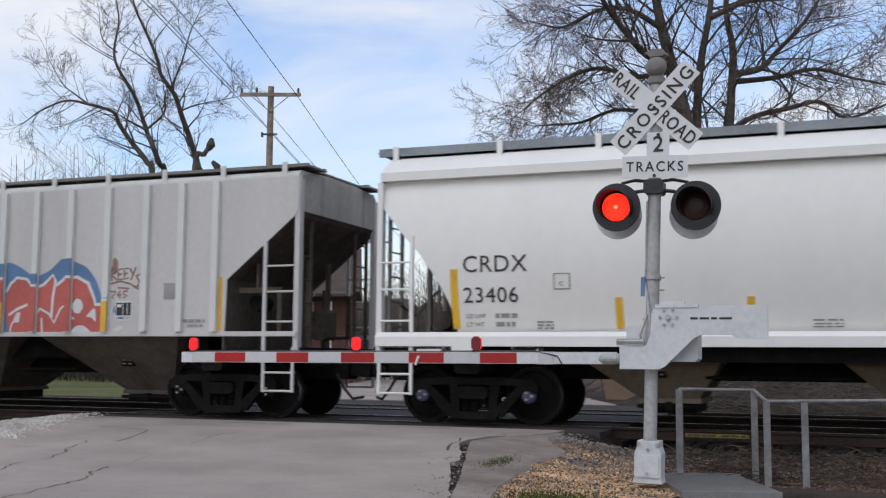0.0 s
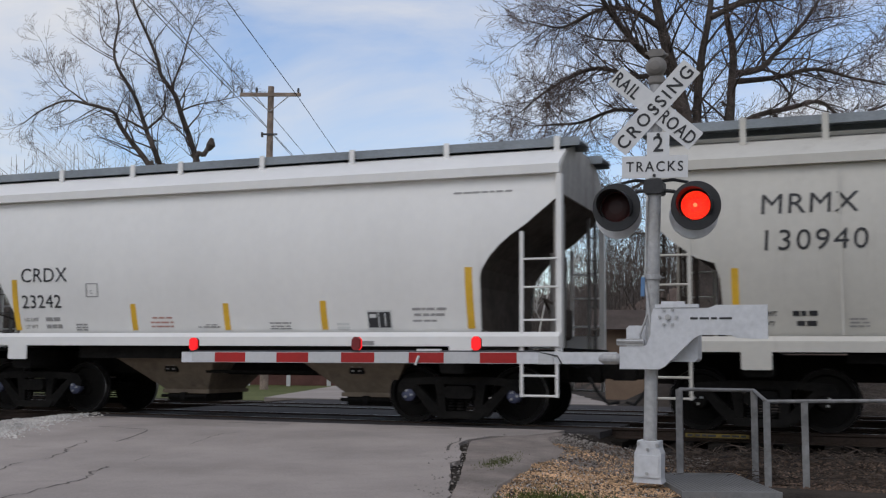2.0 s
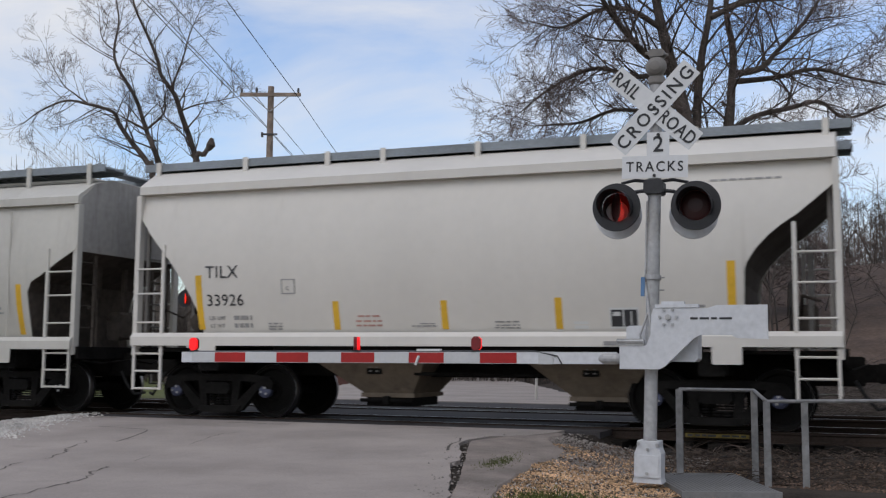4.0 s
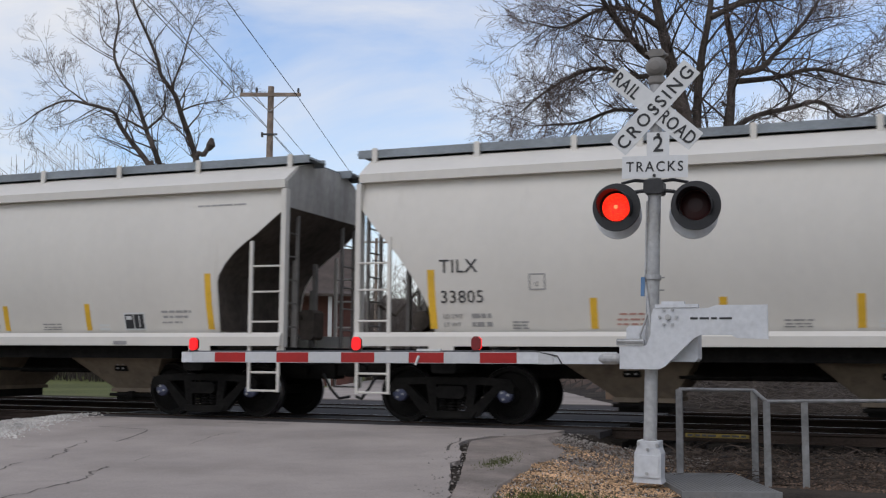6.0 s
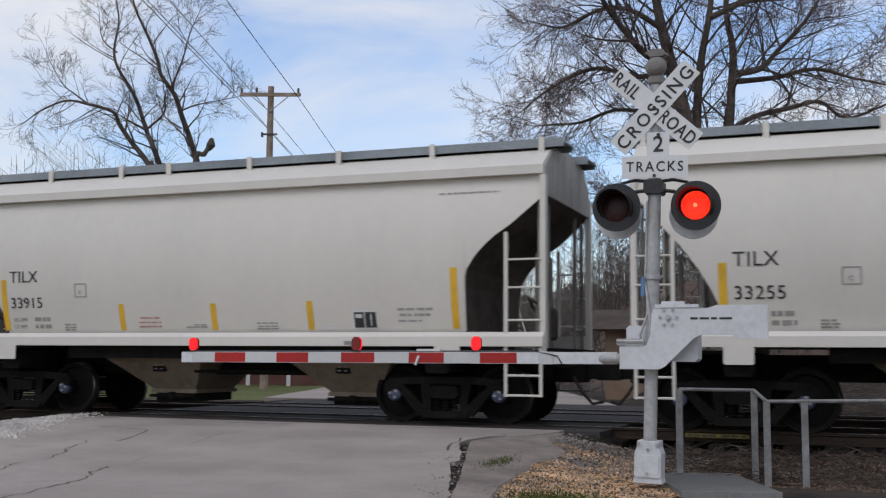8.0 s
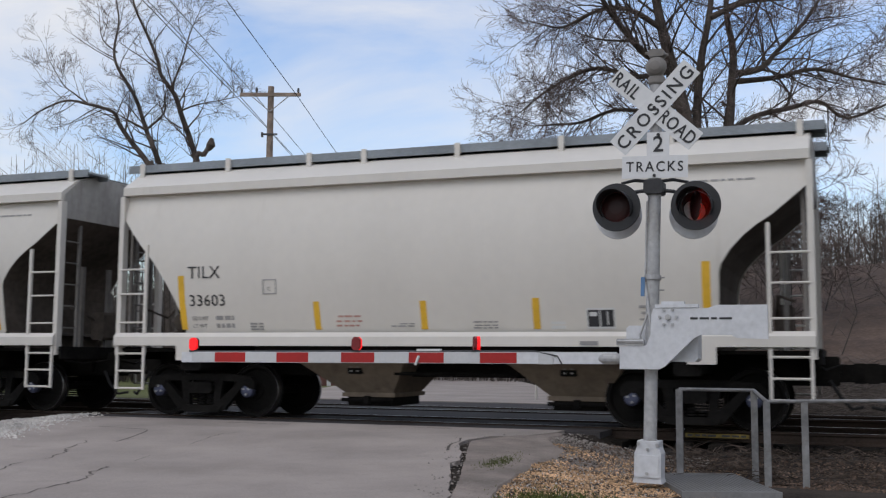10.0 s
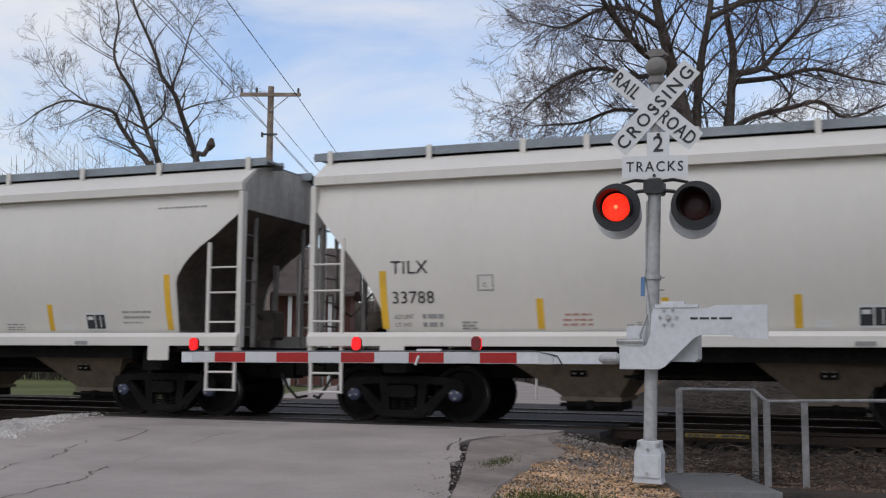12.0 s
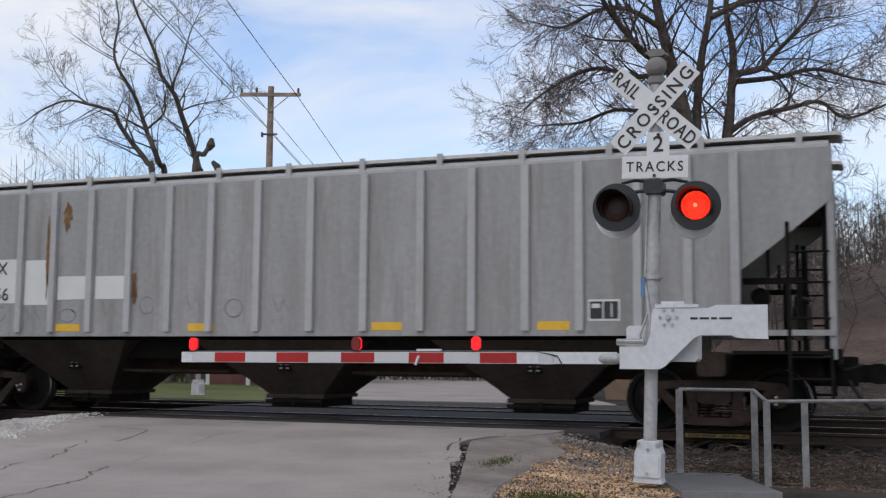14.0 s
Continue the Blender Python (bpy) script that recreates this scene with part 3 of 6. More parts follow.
def side_sheet(L, left, right, z_sill, z_top, sign, bulge=True):
    """One side sheet with its cut-away ends: left and right are (distance from the end, lower edge)."""
    marks = {u for u, _ in left} | {L - u for u, _ in right}
    us = sorted(marks | {L * i / 40 for i in range(41)})
    s = Shape()
    rows = 14
    for u in us:
        lo = z_sill
        if u <= left[-1][0]:
            lo = cut(left, u)
        elif L - u <= right[-1][0]:
            lo = cut(right, L - u)
        for r in range(rows + 1):
            z = lo + (z_top - lo) * r / rows
            y = side_y(z) if bulge else SIDE
            s.v.append((u, sign * y, z))
    n = len(s.v)
    s.v += [(x, y - sign * 0.02, z) for x, y, z in s.v]
    c = rows + 1
    for i in range(len(us) - 1):
        for r in range(rows):
            a = i * c + r
            s.f += [(a, a + c, a + c + 1, a + 1), (a + n, a + 1 + n, a + c + 1 + n, a + c + n)]
        for a in (i * c, i * c + rows):
            s.f.append((a, a + n, a + c + n, a + c))
    for r in range(rows):
        for a in (r, (len(us) - 1) * c + r):
            s.f.append((a, a + 1, a + 1 + n, a + n))
    s.m = [0] * len(s.f)
    return s


def wheelset():
    s = Shape()
    for k in (-1, 1):
        y = 0.755 * k
        s.mi = 0
        s.lathe([(0.09, y + 0.10 * k), (0.15, y + 0.09 * k), (0.17, y + 0.05 * k), (0.36, y + 0.0 * k), (0.385, y + 0.065 * k), (0.452, y + 0.065 * k)], seg=28, caps=False)
        s.mi = 1
        s.lathe([(0.452, y + 0.065 * k), (0.457, y + 0.06 * k), (0.459, y - 0.035 * k)], seg=28, caps=False)
        s.mi = 0
        s.lathe([(0.459, y - 0.035 * k), (0.483, y - 0.05 * k), (0.483, y - 0.075 * k), (0.38, y - 0.075 * k), (0.36, y - 0.04 * k), (0.15, y - 0.07 * k), (0.08, y - 0.09 * k)], seg=28, caps=False)
        s.lathe([(0.085, y), (0.085, y + 0.28 * k)], seg=12)
        s.mi = 2
        s.lathe([(0.10, y + 0.23 * k), (0.115, y + 0.26 * k), (0.115, y + 0.35 * k), (0.085, y + 0.375 * k), (0.03, y + 0.38 * k)], seg=18)
        s.mi = 3
        for j in range(3):
            a = j * 2.0944
            s.lathe([(0.02, y + 0.37 * k), (0.02, y + 0.40 * k)], seg=6, at=(0.06 * math.cos(a), 0, 0.06 * math.sin(a)))
    s.mi = 0
    s.lathe([(0.08, -0.75), (0.08, 0.75)], seg=12)
    return s


def truck_frame():
    """Cast side frames with their windows, springs, bolster and brake beam; the axles are 1.778 m apart, the middle at x = 0."""
    s = Shape()
    for k in (-1, 1):
        ya, yb = (k * 1.02, k * 1.14)
        y0, y1 = min(ya, yb), max(ya, yb)
        top = [(-1.06, 0.60), (-0.98, 0.70), (-0.5, 0.74), (0.5, 0.74), (0.98, 0.70), (1.06, 0.60), (1.04, 0.48), (0.93, 0.5), (0.84, 0.6), (0.5, 0.62), (-0.5, 0.62), (-0.84, 0.6), (-0.93, 0.5), (-1.04, 0.48)]
        s.prism(list(reversed(top)), y0, y1)
        for m in (-1, 1):
            leg = [(m * 0.86, 0.58), (m * 0.72, 0.60), (m * 0.30, 0.22), (m * 0.34, 0.10), (m * 0.46, 0.12)]
            s.prism(leg if m < 0 else list(reversed(leg)), y0, y1)
            col = [(m * 0.42, 0.62), (m * 0.26, 0.62), (m * 0.24, 0.2), (m * 0.36, 0.2)]
            s.prism(col if m < 0 else list(reversed(col)), y0 + 0.01, y1 - 0.01)
            # adapter over the bearing
            s.box(m * 0.889 - 0.15, m * 0.889 + 0.15, y0 - 0.01, y1 + 0.01, 0.54, 0.66, 0.03)
        s.prism([(-0.36, 0.09), (0.36, 0.09), (0.44, 0.2), (-0.44, 0.2)], y0 - 0.02, y1 + 0.02)
        for x in (-0.15, 0.0, 0.15):
            for z in (0.22, 0.265, 0.31, 0.355):
                s.lathe([(0.062, z), (0.066, z + 0.012), (0.062, z + 0.025)], axis="z", seg=10, at=(x, k * 1.08, 0))
    s.box(-0.24, 0.24, -1.2, 1.2, 0.40, 0.60, 0.05)
    s.box(-0.5, -0.42, -0.8, 0.8, 0.36, 0.44)
    s.box(0.42, 0.5, -0.8, 0.8, 0.36, 0.44)
    return s


def hopper_bay(u0, u1, b0, b1, z_top, z_bot, wide=1.25, narrow=0.62):
    """A discharge bay: a funnel with a flange and a sliding gate below."""
    s = Shape()
    v = []
    for z, a, b, w in ((z_top, u0, u1, wide), (z_bot, b0, b1, narrow)):
        v += [(a, -w, z), (b, -w, z), (b, w, z), (a, w, z)]
    s.add(v, [(0, 1, 5, 4), (1, 2, 6, 5), (2, 3, 7, 6), (3, 0, 4, 7), (4, 5, 6, 7), (3, 2, 1, 0)])
    s.box(b0 - 0.06, b1 + 0.06, -narrow - 0.06, narrow + 0.06, z_bot - 0.05, z_bot + 0.02)
    s.mi = 1
    s.box(b0 + 0.02, b1 - 0.02, -narrow, narrow, z_bot - 0.2, z_bot - 0.05)
    s.tube([(b0 - 0.05, -narrow - 0.1, z_bot - 0.1), (b1 + 0.05, -narrow - 0.1, z_bot - 0.1)], 0.03, 8)
    s.box((b0 + b1) / 2 - 0.05, (b0 + b1) / 2 + 0.05, -narrow - 0.16, -narrow - 0.04, z_bot - 0.16, z_bot - 0.03, 0.01)
    # inspection plate with bolts
    c = (u0 + u1 + b0 + b1) / 4
    zm = (z_top + z_bot) / 2 + 0.02
    ym = -(wide + narrow) / 2 - 0.03
    s.box(c - 0.13, c + 0.13, ym - 0.01, ym + 0.06, zm - 0.07, zm + 0.1, 0.02)
    s.mi = 2
    for dx in (-0.06, 0.06):
        for dz in (-0.02, 0.05):
            s.box(c + dx - 0.02, c + dx + 0.02, ym - 0.03, ym, zm + dz - 0.012, zm + dz + 0.012)
    return s


def ladder(x0, x1, y, z0, z1, rungs, r=0.02, hook=0.0):
    s = Shape()
    for x in (x0, x1):
        s.box(x - 0.028, x + 0.028, y - 0.012, y + 0.028, z0, z1 if x == x0 else z1)
    for z in rungs:
        s.tube([(x0, y - 0.03, z), (x1, y - 0.03, z)], r, 6)
    return s


def end_parts(car, L, end, body, z_top, edge, dark, rise, bulge, inset=0.0):
    """The open end of a hopper car: posts, ladders, platform, slope sheet, brake gear, coupler. end: 0 the left one, 1 the right one."""
    X = (lambda u: u) if end == 0 else (lambda u: L - u)
    sheet_z, foot = edge[0][1] - 0.02, edge[-1][0] + 0.12

    def bx(s, u0, u1, *rest, bevel=0.0):
        a, b = sorted((X(u0), X(u1)))
        return s.box(a, b, *rest, bevel)
    for k in (-1, 1):
        s = Shape()
        bx(s, -0.02, 0.07, min(k * 1.44, k * 1.58), max(k * 1.44, k * 1.58), 1.05, z_top - 0.02, bevel=0.01)
        part("end_post", s, body, car)
        # side ladder by the corner, and the step under it
        s = Shape()
        a, b = sorted((X(0.05), X(0.6)))
        y = k * 1.6
        lad = [1.62, 2.12, 2.55]
        for x in (X(0.6),):
            s.box(x - 0.028, x + 0.028, y - 0.025, y + 0.025, 1.05, 2.98, 0.01)
        for z in lad:
            s.tube([(a, y, z), (b, y, z)], 0.017, 6)
        part("side_ladder", s, M["iron"] if dark == M["iron"] else body, car)
        s = Shape()
        for x in (a, b):
            s.box(x - 0.022, x + 0.022, y - 0.02, y + 0.02, 0.46, 1.2)
        for z in (0.48, 0.78, 1.08):
            s.tube([(a, y, z), (b, y, z)], 0.019, 6)
        part("step", s, M["iron"] if dark == M["iron"] else body, car)
        # end ladder stiles, set in from the corner
        s = Shape()
        for yy in (0.85, 1.35):
            bx(s, 0.10, 0.15, min(k * yy, k * (yy + 0.06)), max(k * yy, k * (yy + 0.06)), 1.2, z_top - 0.35)
        for z in (1.55, 1.95, 2.35, 2.75, 3.15, 3.5):
            s.tube([(X(0.12), k * 0.85, z), (X(0.12), k * 1.4, z)], 0.015, 6)
        part("end_ladder", s, dark, car)
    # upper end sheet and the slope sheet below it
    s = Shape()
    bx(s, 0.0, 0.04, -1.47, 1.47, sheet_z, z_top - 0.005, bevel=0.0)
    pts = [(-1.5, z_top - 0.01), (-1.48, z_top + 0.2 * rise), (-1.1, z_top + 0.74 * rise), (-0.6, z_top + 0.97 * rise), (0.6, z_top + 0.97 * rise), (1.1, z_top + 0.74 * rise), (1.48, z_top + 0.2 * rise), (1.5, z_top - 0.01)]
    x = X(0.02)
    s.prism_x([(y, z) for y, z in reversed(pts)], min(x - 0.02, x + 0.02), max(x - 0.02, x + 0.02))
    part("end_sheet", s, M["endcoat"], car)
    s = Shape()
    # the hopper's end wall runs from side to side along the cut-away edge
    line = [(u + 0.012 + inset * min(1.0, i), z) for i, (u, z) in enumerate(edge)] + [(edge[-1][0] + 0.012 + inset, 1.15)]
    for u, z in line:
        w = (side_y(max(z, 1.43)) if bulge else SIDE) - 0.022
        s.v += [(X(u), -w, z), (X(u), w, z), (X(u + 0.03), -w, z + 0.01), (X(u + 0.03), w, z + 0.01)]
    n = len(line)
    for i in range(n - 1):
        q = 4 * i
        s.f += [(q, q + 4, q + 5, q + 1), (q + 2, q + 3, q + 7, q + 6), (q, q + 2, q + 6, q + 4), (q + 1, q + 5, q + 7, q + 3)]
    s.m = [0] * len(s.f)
    part("slope_sheet", s, M["shaded_brown"], car)
    # platform, its stanchions and the bolster web
    s = Shape()
    bx(s, -0.05, foot, -1.5, 1.5, 1.12, 1.17)
    bx(s, -0.08, -0.02, -1.52, 1.52, 0.98, 1.2)
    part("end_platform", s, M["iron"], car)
    posts = [(0.40, 0.47, -0.42, -0.33, 1.17, 2.75), (0.40, 0.47, 0.36, 0.45, 1.17, 2.75), (0.75, 0.81, 0.9, 0.98, 1.17, 2.3)]
    if rise < 0.3:
        # brake stand frames in the open corners
        for y in (-1.36, 1.30):
            posts += [(0.42, 1.24, y, y + 0.06, 2.12, 2.21), (0.42, 0.50, y, y + 0.06, 1.44, 2.12), (0.86, 0.91, y + 0.01, y + 0.05, 2.21, 2.62), (0.42, 1.24, y, y + 0.06, 1.38, 1.44)]
    for p in posts:
        part("stanchion", bx(Shape(), *p), dark, car)
    if rise < 0.3:
        part("brake_cylinder", Shape().lathe([(0.02, -0.2), (0.13, -0.18), (0.14, 0.0), (0.13, 0.22), (0.04, 0.25)], axis="y", seg=16, at=(X(1.02), -1.0, 1.95)), M["iron"], car)
    s = Shape()
    if end == 0:
        s.lathe([(0.05, -0.16), (0.16, -0.12), (0.17, 0.10), (0.05, 0.14)], axis="y", seg=16, at=(0.85, -0.75, 1.65))
        s.tube([(0.3, -0.7, 1.4), (0.8, -0.7, 1.5), (1.2, -0.2, 1.4)], 0.03, 6)
        s.tube([(0.15, -1.0, 1.9), (0.15, -0.3, 1.75), (0.4, 0.1, 2.2)], 0.02, 6)
    else:
        s.tube([(L - 0.3, -0.8, 1.9), (L - 0.55, -0.5, 2.0), (L - 0.6, 0.3, 1.7)], 0.025, 6)
        s.box(L - 0.65, L - 0.35, 0.2, 0.6, 1.35, 1.9, 0.05)
    part("brake_gear", s, M["shaded_brown"], car)
    # coupler, draft box and the air hose
    s = Shape()
    bx(s, -0.30, 1.6, -0.2, 0.2, 0.66, 1.1, bevel=0.03)
    bx(s, -0.58, -0.2, -0.11, 0.11, 0.72, 0.98, bevel=0.04)
    bx(s, -0.70, -0.45, -0.17, 0.12, 0.70, 1.0, bevel=0.05)
    part("coupler", s, M["iron"], car)
    s = Shape()
    s.tube([(X(-0.15), -0.35, 0.75), (X(-0.3), -0.36, 0.5), (X(-0.45), -0.33, 0.33), (X(-0.6), -0.2, 0.36)], 0.026, 8)
    part("air_hose", s, M["hose"], car)
    # cut lever across the end
    s = Shape()
    s.tube([(X(-0.06), -1.4, 0.95), (X(-0.1), -0.9, 0.9), (X(-0.35), -0.25, 0.98)], 0.016, 6)
    part("cut_lever", s, M["iron"], car)


def running_board(L, y0, y1, z, over, rim):
    """A grating walkway with a deep edge channel on either side."""
    s = Shape()
    for y in (y0, y1):
        s.box(-over, L + over, y - 0.02, y + 0.02, z - rim, z + 0.2 * rim + 0.01, 0.004)
    for i in range(1, 6):
        y = y0 + (y1 - y0) * i / 6
        s.box(-over, L + over, y - 0.014, y + 0.014, z - 0.03, z)
    s.box(-over, L + over, y0, y1, z - 0.026, z - 0.014)
    n = int((L + 2 * over) / 0.9)
    for i in range(n + 1):
        x = -over + (L + 2 * over) * i / n
        s.box(x - 0.025, x + 0.025, y0, y1, z - 0.05, z - 0.02)
    return s


def roof_shape(L, z_top, rise=0.45, lip=0.14):
    s = Shape()
    sec = [(-1.56, z_top), (-1.56, z_top + lip), (-1.46, z_top + lip + 0.07), (-1.1, z_top + rise * 0.78), (-0.6, z_top + rise), (0.6, z_top + rise), (1.1, z_top + rise * 0.78), (1.46, z_top + lip + 0.07), (1.56, z_top + lip), (1.56, z_top)]
    s.prism_x(list(reversed(sec)), 0.02, L - 0.02)
    return s


def car_frame(name, label, group, L, body, sheet_left, sheet_right, z_sill, z_top, ribs, bays, bay_mat, axles, board_mat, bracket_us, roof_mat, dark, z_board, deep_sill=True, bulge=True, iron="iron", caps="cap", rise=0.57, board_y=(0.55, 1.12), rim=0.105, over=0.20, inset=0.0):
    car = thing(name, label, "hopper car", group)
    for sign in (-1, 1):
        sheet = part("side_sheet", side_sheet(L, sheet_left, sheet_right, z_sill, z_top, sign, bulge), body, car, smooth=True)
        sheet.data.set_sharp_from_angle(angle=radians(35))
    part("roof", roof_shape(L, z_top, rise, 0.14 if rise > 0.3 else 0.05), roof_mat, car)
    s = Shape()
    for k in (-1, 1):
        if deep_sill:
            pr = [(k * 1.66, z_sill - 0.21), (k * 1.66, z_sill - 0.06), (k * 1.60, z_sill + 0.01), (k * 1.46, z_sill + 0.01), (k * 1.46, z_sill - 0.21)]
        else:
            pr = [(k * 1.62, z_sill - 0.06), (k * 1.62, z_sill + 0.02), (k * 1.5, z_sill + 0.02), (k * 1.5, z_sill - 0.06)]
        s.prism_x(pr if k < 0 else list(reversed(pr)), 0.0, L)
        if deep_sill:
            for u in (1.3, L - 1.75):
                s.box(u, u + 0.42, k * 1.655 - 0.01, k * 1.655 + 0.01, z_sill - 0.46, z_sill - 0.15, 0.02)
    part("side_sill", s, body, car)
    s = Shape()
    s.box(0.2, L - 0.2, -0.3, 0.3, 0.72, 1.12)
    for u in (axles[0] + 0.889, axles[2] + 0.889):
        s.box(u - 0.2, u + 0.2, -1.5, 1.5, 0.80, 1.15, 0.04)
    for a, b in zip(bays, bays[1:]):
        s.tube([(a[1] - 0.4, -0.9, 0.78), (b[0] + 0.4, -0.9, 0.78)], 0.03, 6)
    part("centre_sill", s, M[iron], car)
    s = Shape()
    first, last = bays[0][0], bays[-1][1]
    w = 1.42 if deep_sill else 1.0
    s.box(first - 0.3, last + 0.3, -w, w, 1.0, z_sill - 0.05)
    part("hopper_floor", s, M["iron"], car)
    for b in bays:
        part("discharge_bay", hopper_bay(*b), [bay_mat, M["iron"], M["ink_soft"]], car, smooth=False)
    for end in (0, 1):
        end_parts(car, L, end, body, z_top, sheet_left if end == 0 else sheet_right, dark, rise, bulge, inset)
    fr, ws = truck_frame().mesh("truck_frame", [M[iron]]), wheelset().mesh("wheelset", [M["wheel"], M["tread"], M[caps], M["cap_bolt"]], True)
    for a in (axles[0], axles[2]):
        part("truck_frame", fr, None, car, "cast side frames with coil springs", pose(a + 0.889, 0, 0))
    for a in axles:
        part("wheelset", ws, None, car, "dark steel wheels on an axle", pose(a, 0, 0.457))
    ya, yb = board_y
    part("running_board", running_board(L, -yb, -ya, z_board, over, rim), board_mat, car, "grey grating walkway along the roof")
    part("running_board", running_board(L, ya, yb, z_board, over, rim), board_mat, car, "grey grating walkway along the roof")
    for a in (0.02, L - 0.36):
        part("end_walkway", Shape().box(a, a + 0.34, -ya, ya, z_board - 0.03, z_board), board_mat, car)
    for u in bracket_us:
        for k in (-1, 1):
            s = Shape().box(u - 0.045, u + 0.045, k * (yb + 0.045) - 0.02, k * (yb + 0.045) + 0.02, z_top + (0.3 if rise > 0.3 else 0.0), z_board + 0.05, 0.008)
            part("board_bracket", s, roof_mat, car)
    s = Shape()
    n = max(2, int(L / 3))
    for i in range(n):
        a = 0.5 + (L - 1.0) * i / n
        s.box(a, a + (L - 1.0) / n - 0.08, -0.42, 0.42, z_top + rise - 0.01, z_top + rise + 0.11, 0.03)
    part("hatch_cover", s, roof_mat, car)
    for u, z0, z1, w in ribs:
        for k in (-1, 1):
            s = Shape()
            a, b = sorted((k * 1.59, k * (1.59 + w[1])))
            s.box(u - w[0] / 2, u + w[0] / 2, a, b, z0, z1, 0.0)
            part("side_rib", s, body if len(w) < 3 else w[2], car)
    return car


def decal(car, u0, u1, z0, z1, m, name="reflector_strip", out=0.006, y=None, label="", edge=0.0):
    """A thin plate on the near side, bowed with the side sheet."""
    s = Shape()
    n = 4
    for i in range(n):
        za, zb = z0 + (z1 - z0) * i / n, z0 + (z1 - z0) * (i + 1) / n
        ya = -(side_y(za) if y is None else y) - out
        yb = -(side_y(zb) if y is None else y) - out
        s.add([(u0, ya, za), (u1, ya, za), (u1, yb, zb), (u0, yb, zb), (u0, ya + 0.02, za), (u1, ya + 0.02, za), (u1, yb + 0.02, zb), (u0, yb + 0.02, zb)],
              [(0, 1, 2, 3), (0, 4, 5, 1), (3, 2, 6, 7), (0, 3, 7, 4), (1, 5, 6, 2)])
    return part(name, s, m, car, label)


def words(car, body, u, z, cap, m=None, y=None, wide=1.0, spacing=1.0, shear=0.0, bold=0.0):
    yy, lean = -(side_y(z) if y is None else y) - 0.008, 0.0
    if y is None:
        lean = math.degrees(math.atan2(side_y(z + cap) - side_y(z), cap))
    return part("lettering", lettering(body, cap, m or M["ink"], wide, spacing=spacing, shear=shear, bold=bold), None, car, "", pose(u, yy, z, rx=lean))


def small_print(car, rows, m, seed):
    return tagged(part("small_print", bars(rows, None, seed=seed), m, car), kind="stuff")


CUT_L = [(0.0, 3.55), (0.06, 3.45), (0.30, 3.15), (0.45, 2.98), (0.72, 2.68), (0.95, 2.36), (1.13, 2.05), (1.25, 1.78), (1.29, 1.6), (1.30, 1.43)]
CUT_R = [(0.0, 3.58), (0.09, 3.48), (0.54, 3.10), (0.78, 2.94), (0.95, 2.80), (1.12, 2.62), (1.25, 2.42), (1.32, 2.15), (1.34, 1.9), (1.34, 1.56), (1.28, 1.49), (1.16, 1.43)]
CUT_R = [(a, b) for a, b in CUT_R if a < 1.33] + [(1.34, 1.43)]


def smooth_car(body, name="covered_hopper", label="", roof_mat=None):
    L = 11.65
    return car_frame(name, label, "smooth-sided covered hoppers", L, body, CUT_L, CUT_R, 1.43, 3.88, [],
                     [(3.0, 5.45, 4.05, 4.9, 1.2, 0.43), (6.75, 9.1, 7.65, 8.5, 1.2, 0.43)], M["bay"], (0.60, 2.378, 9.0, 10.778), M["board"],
                     (0.12, 1.92, 3.52, 4.55, 6.22, 7.95, 9.65, 11.5), roof_mat or body, M["mid"], 4.47)


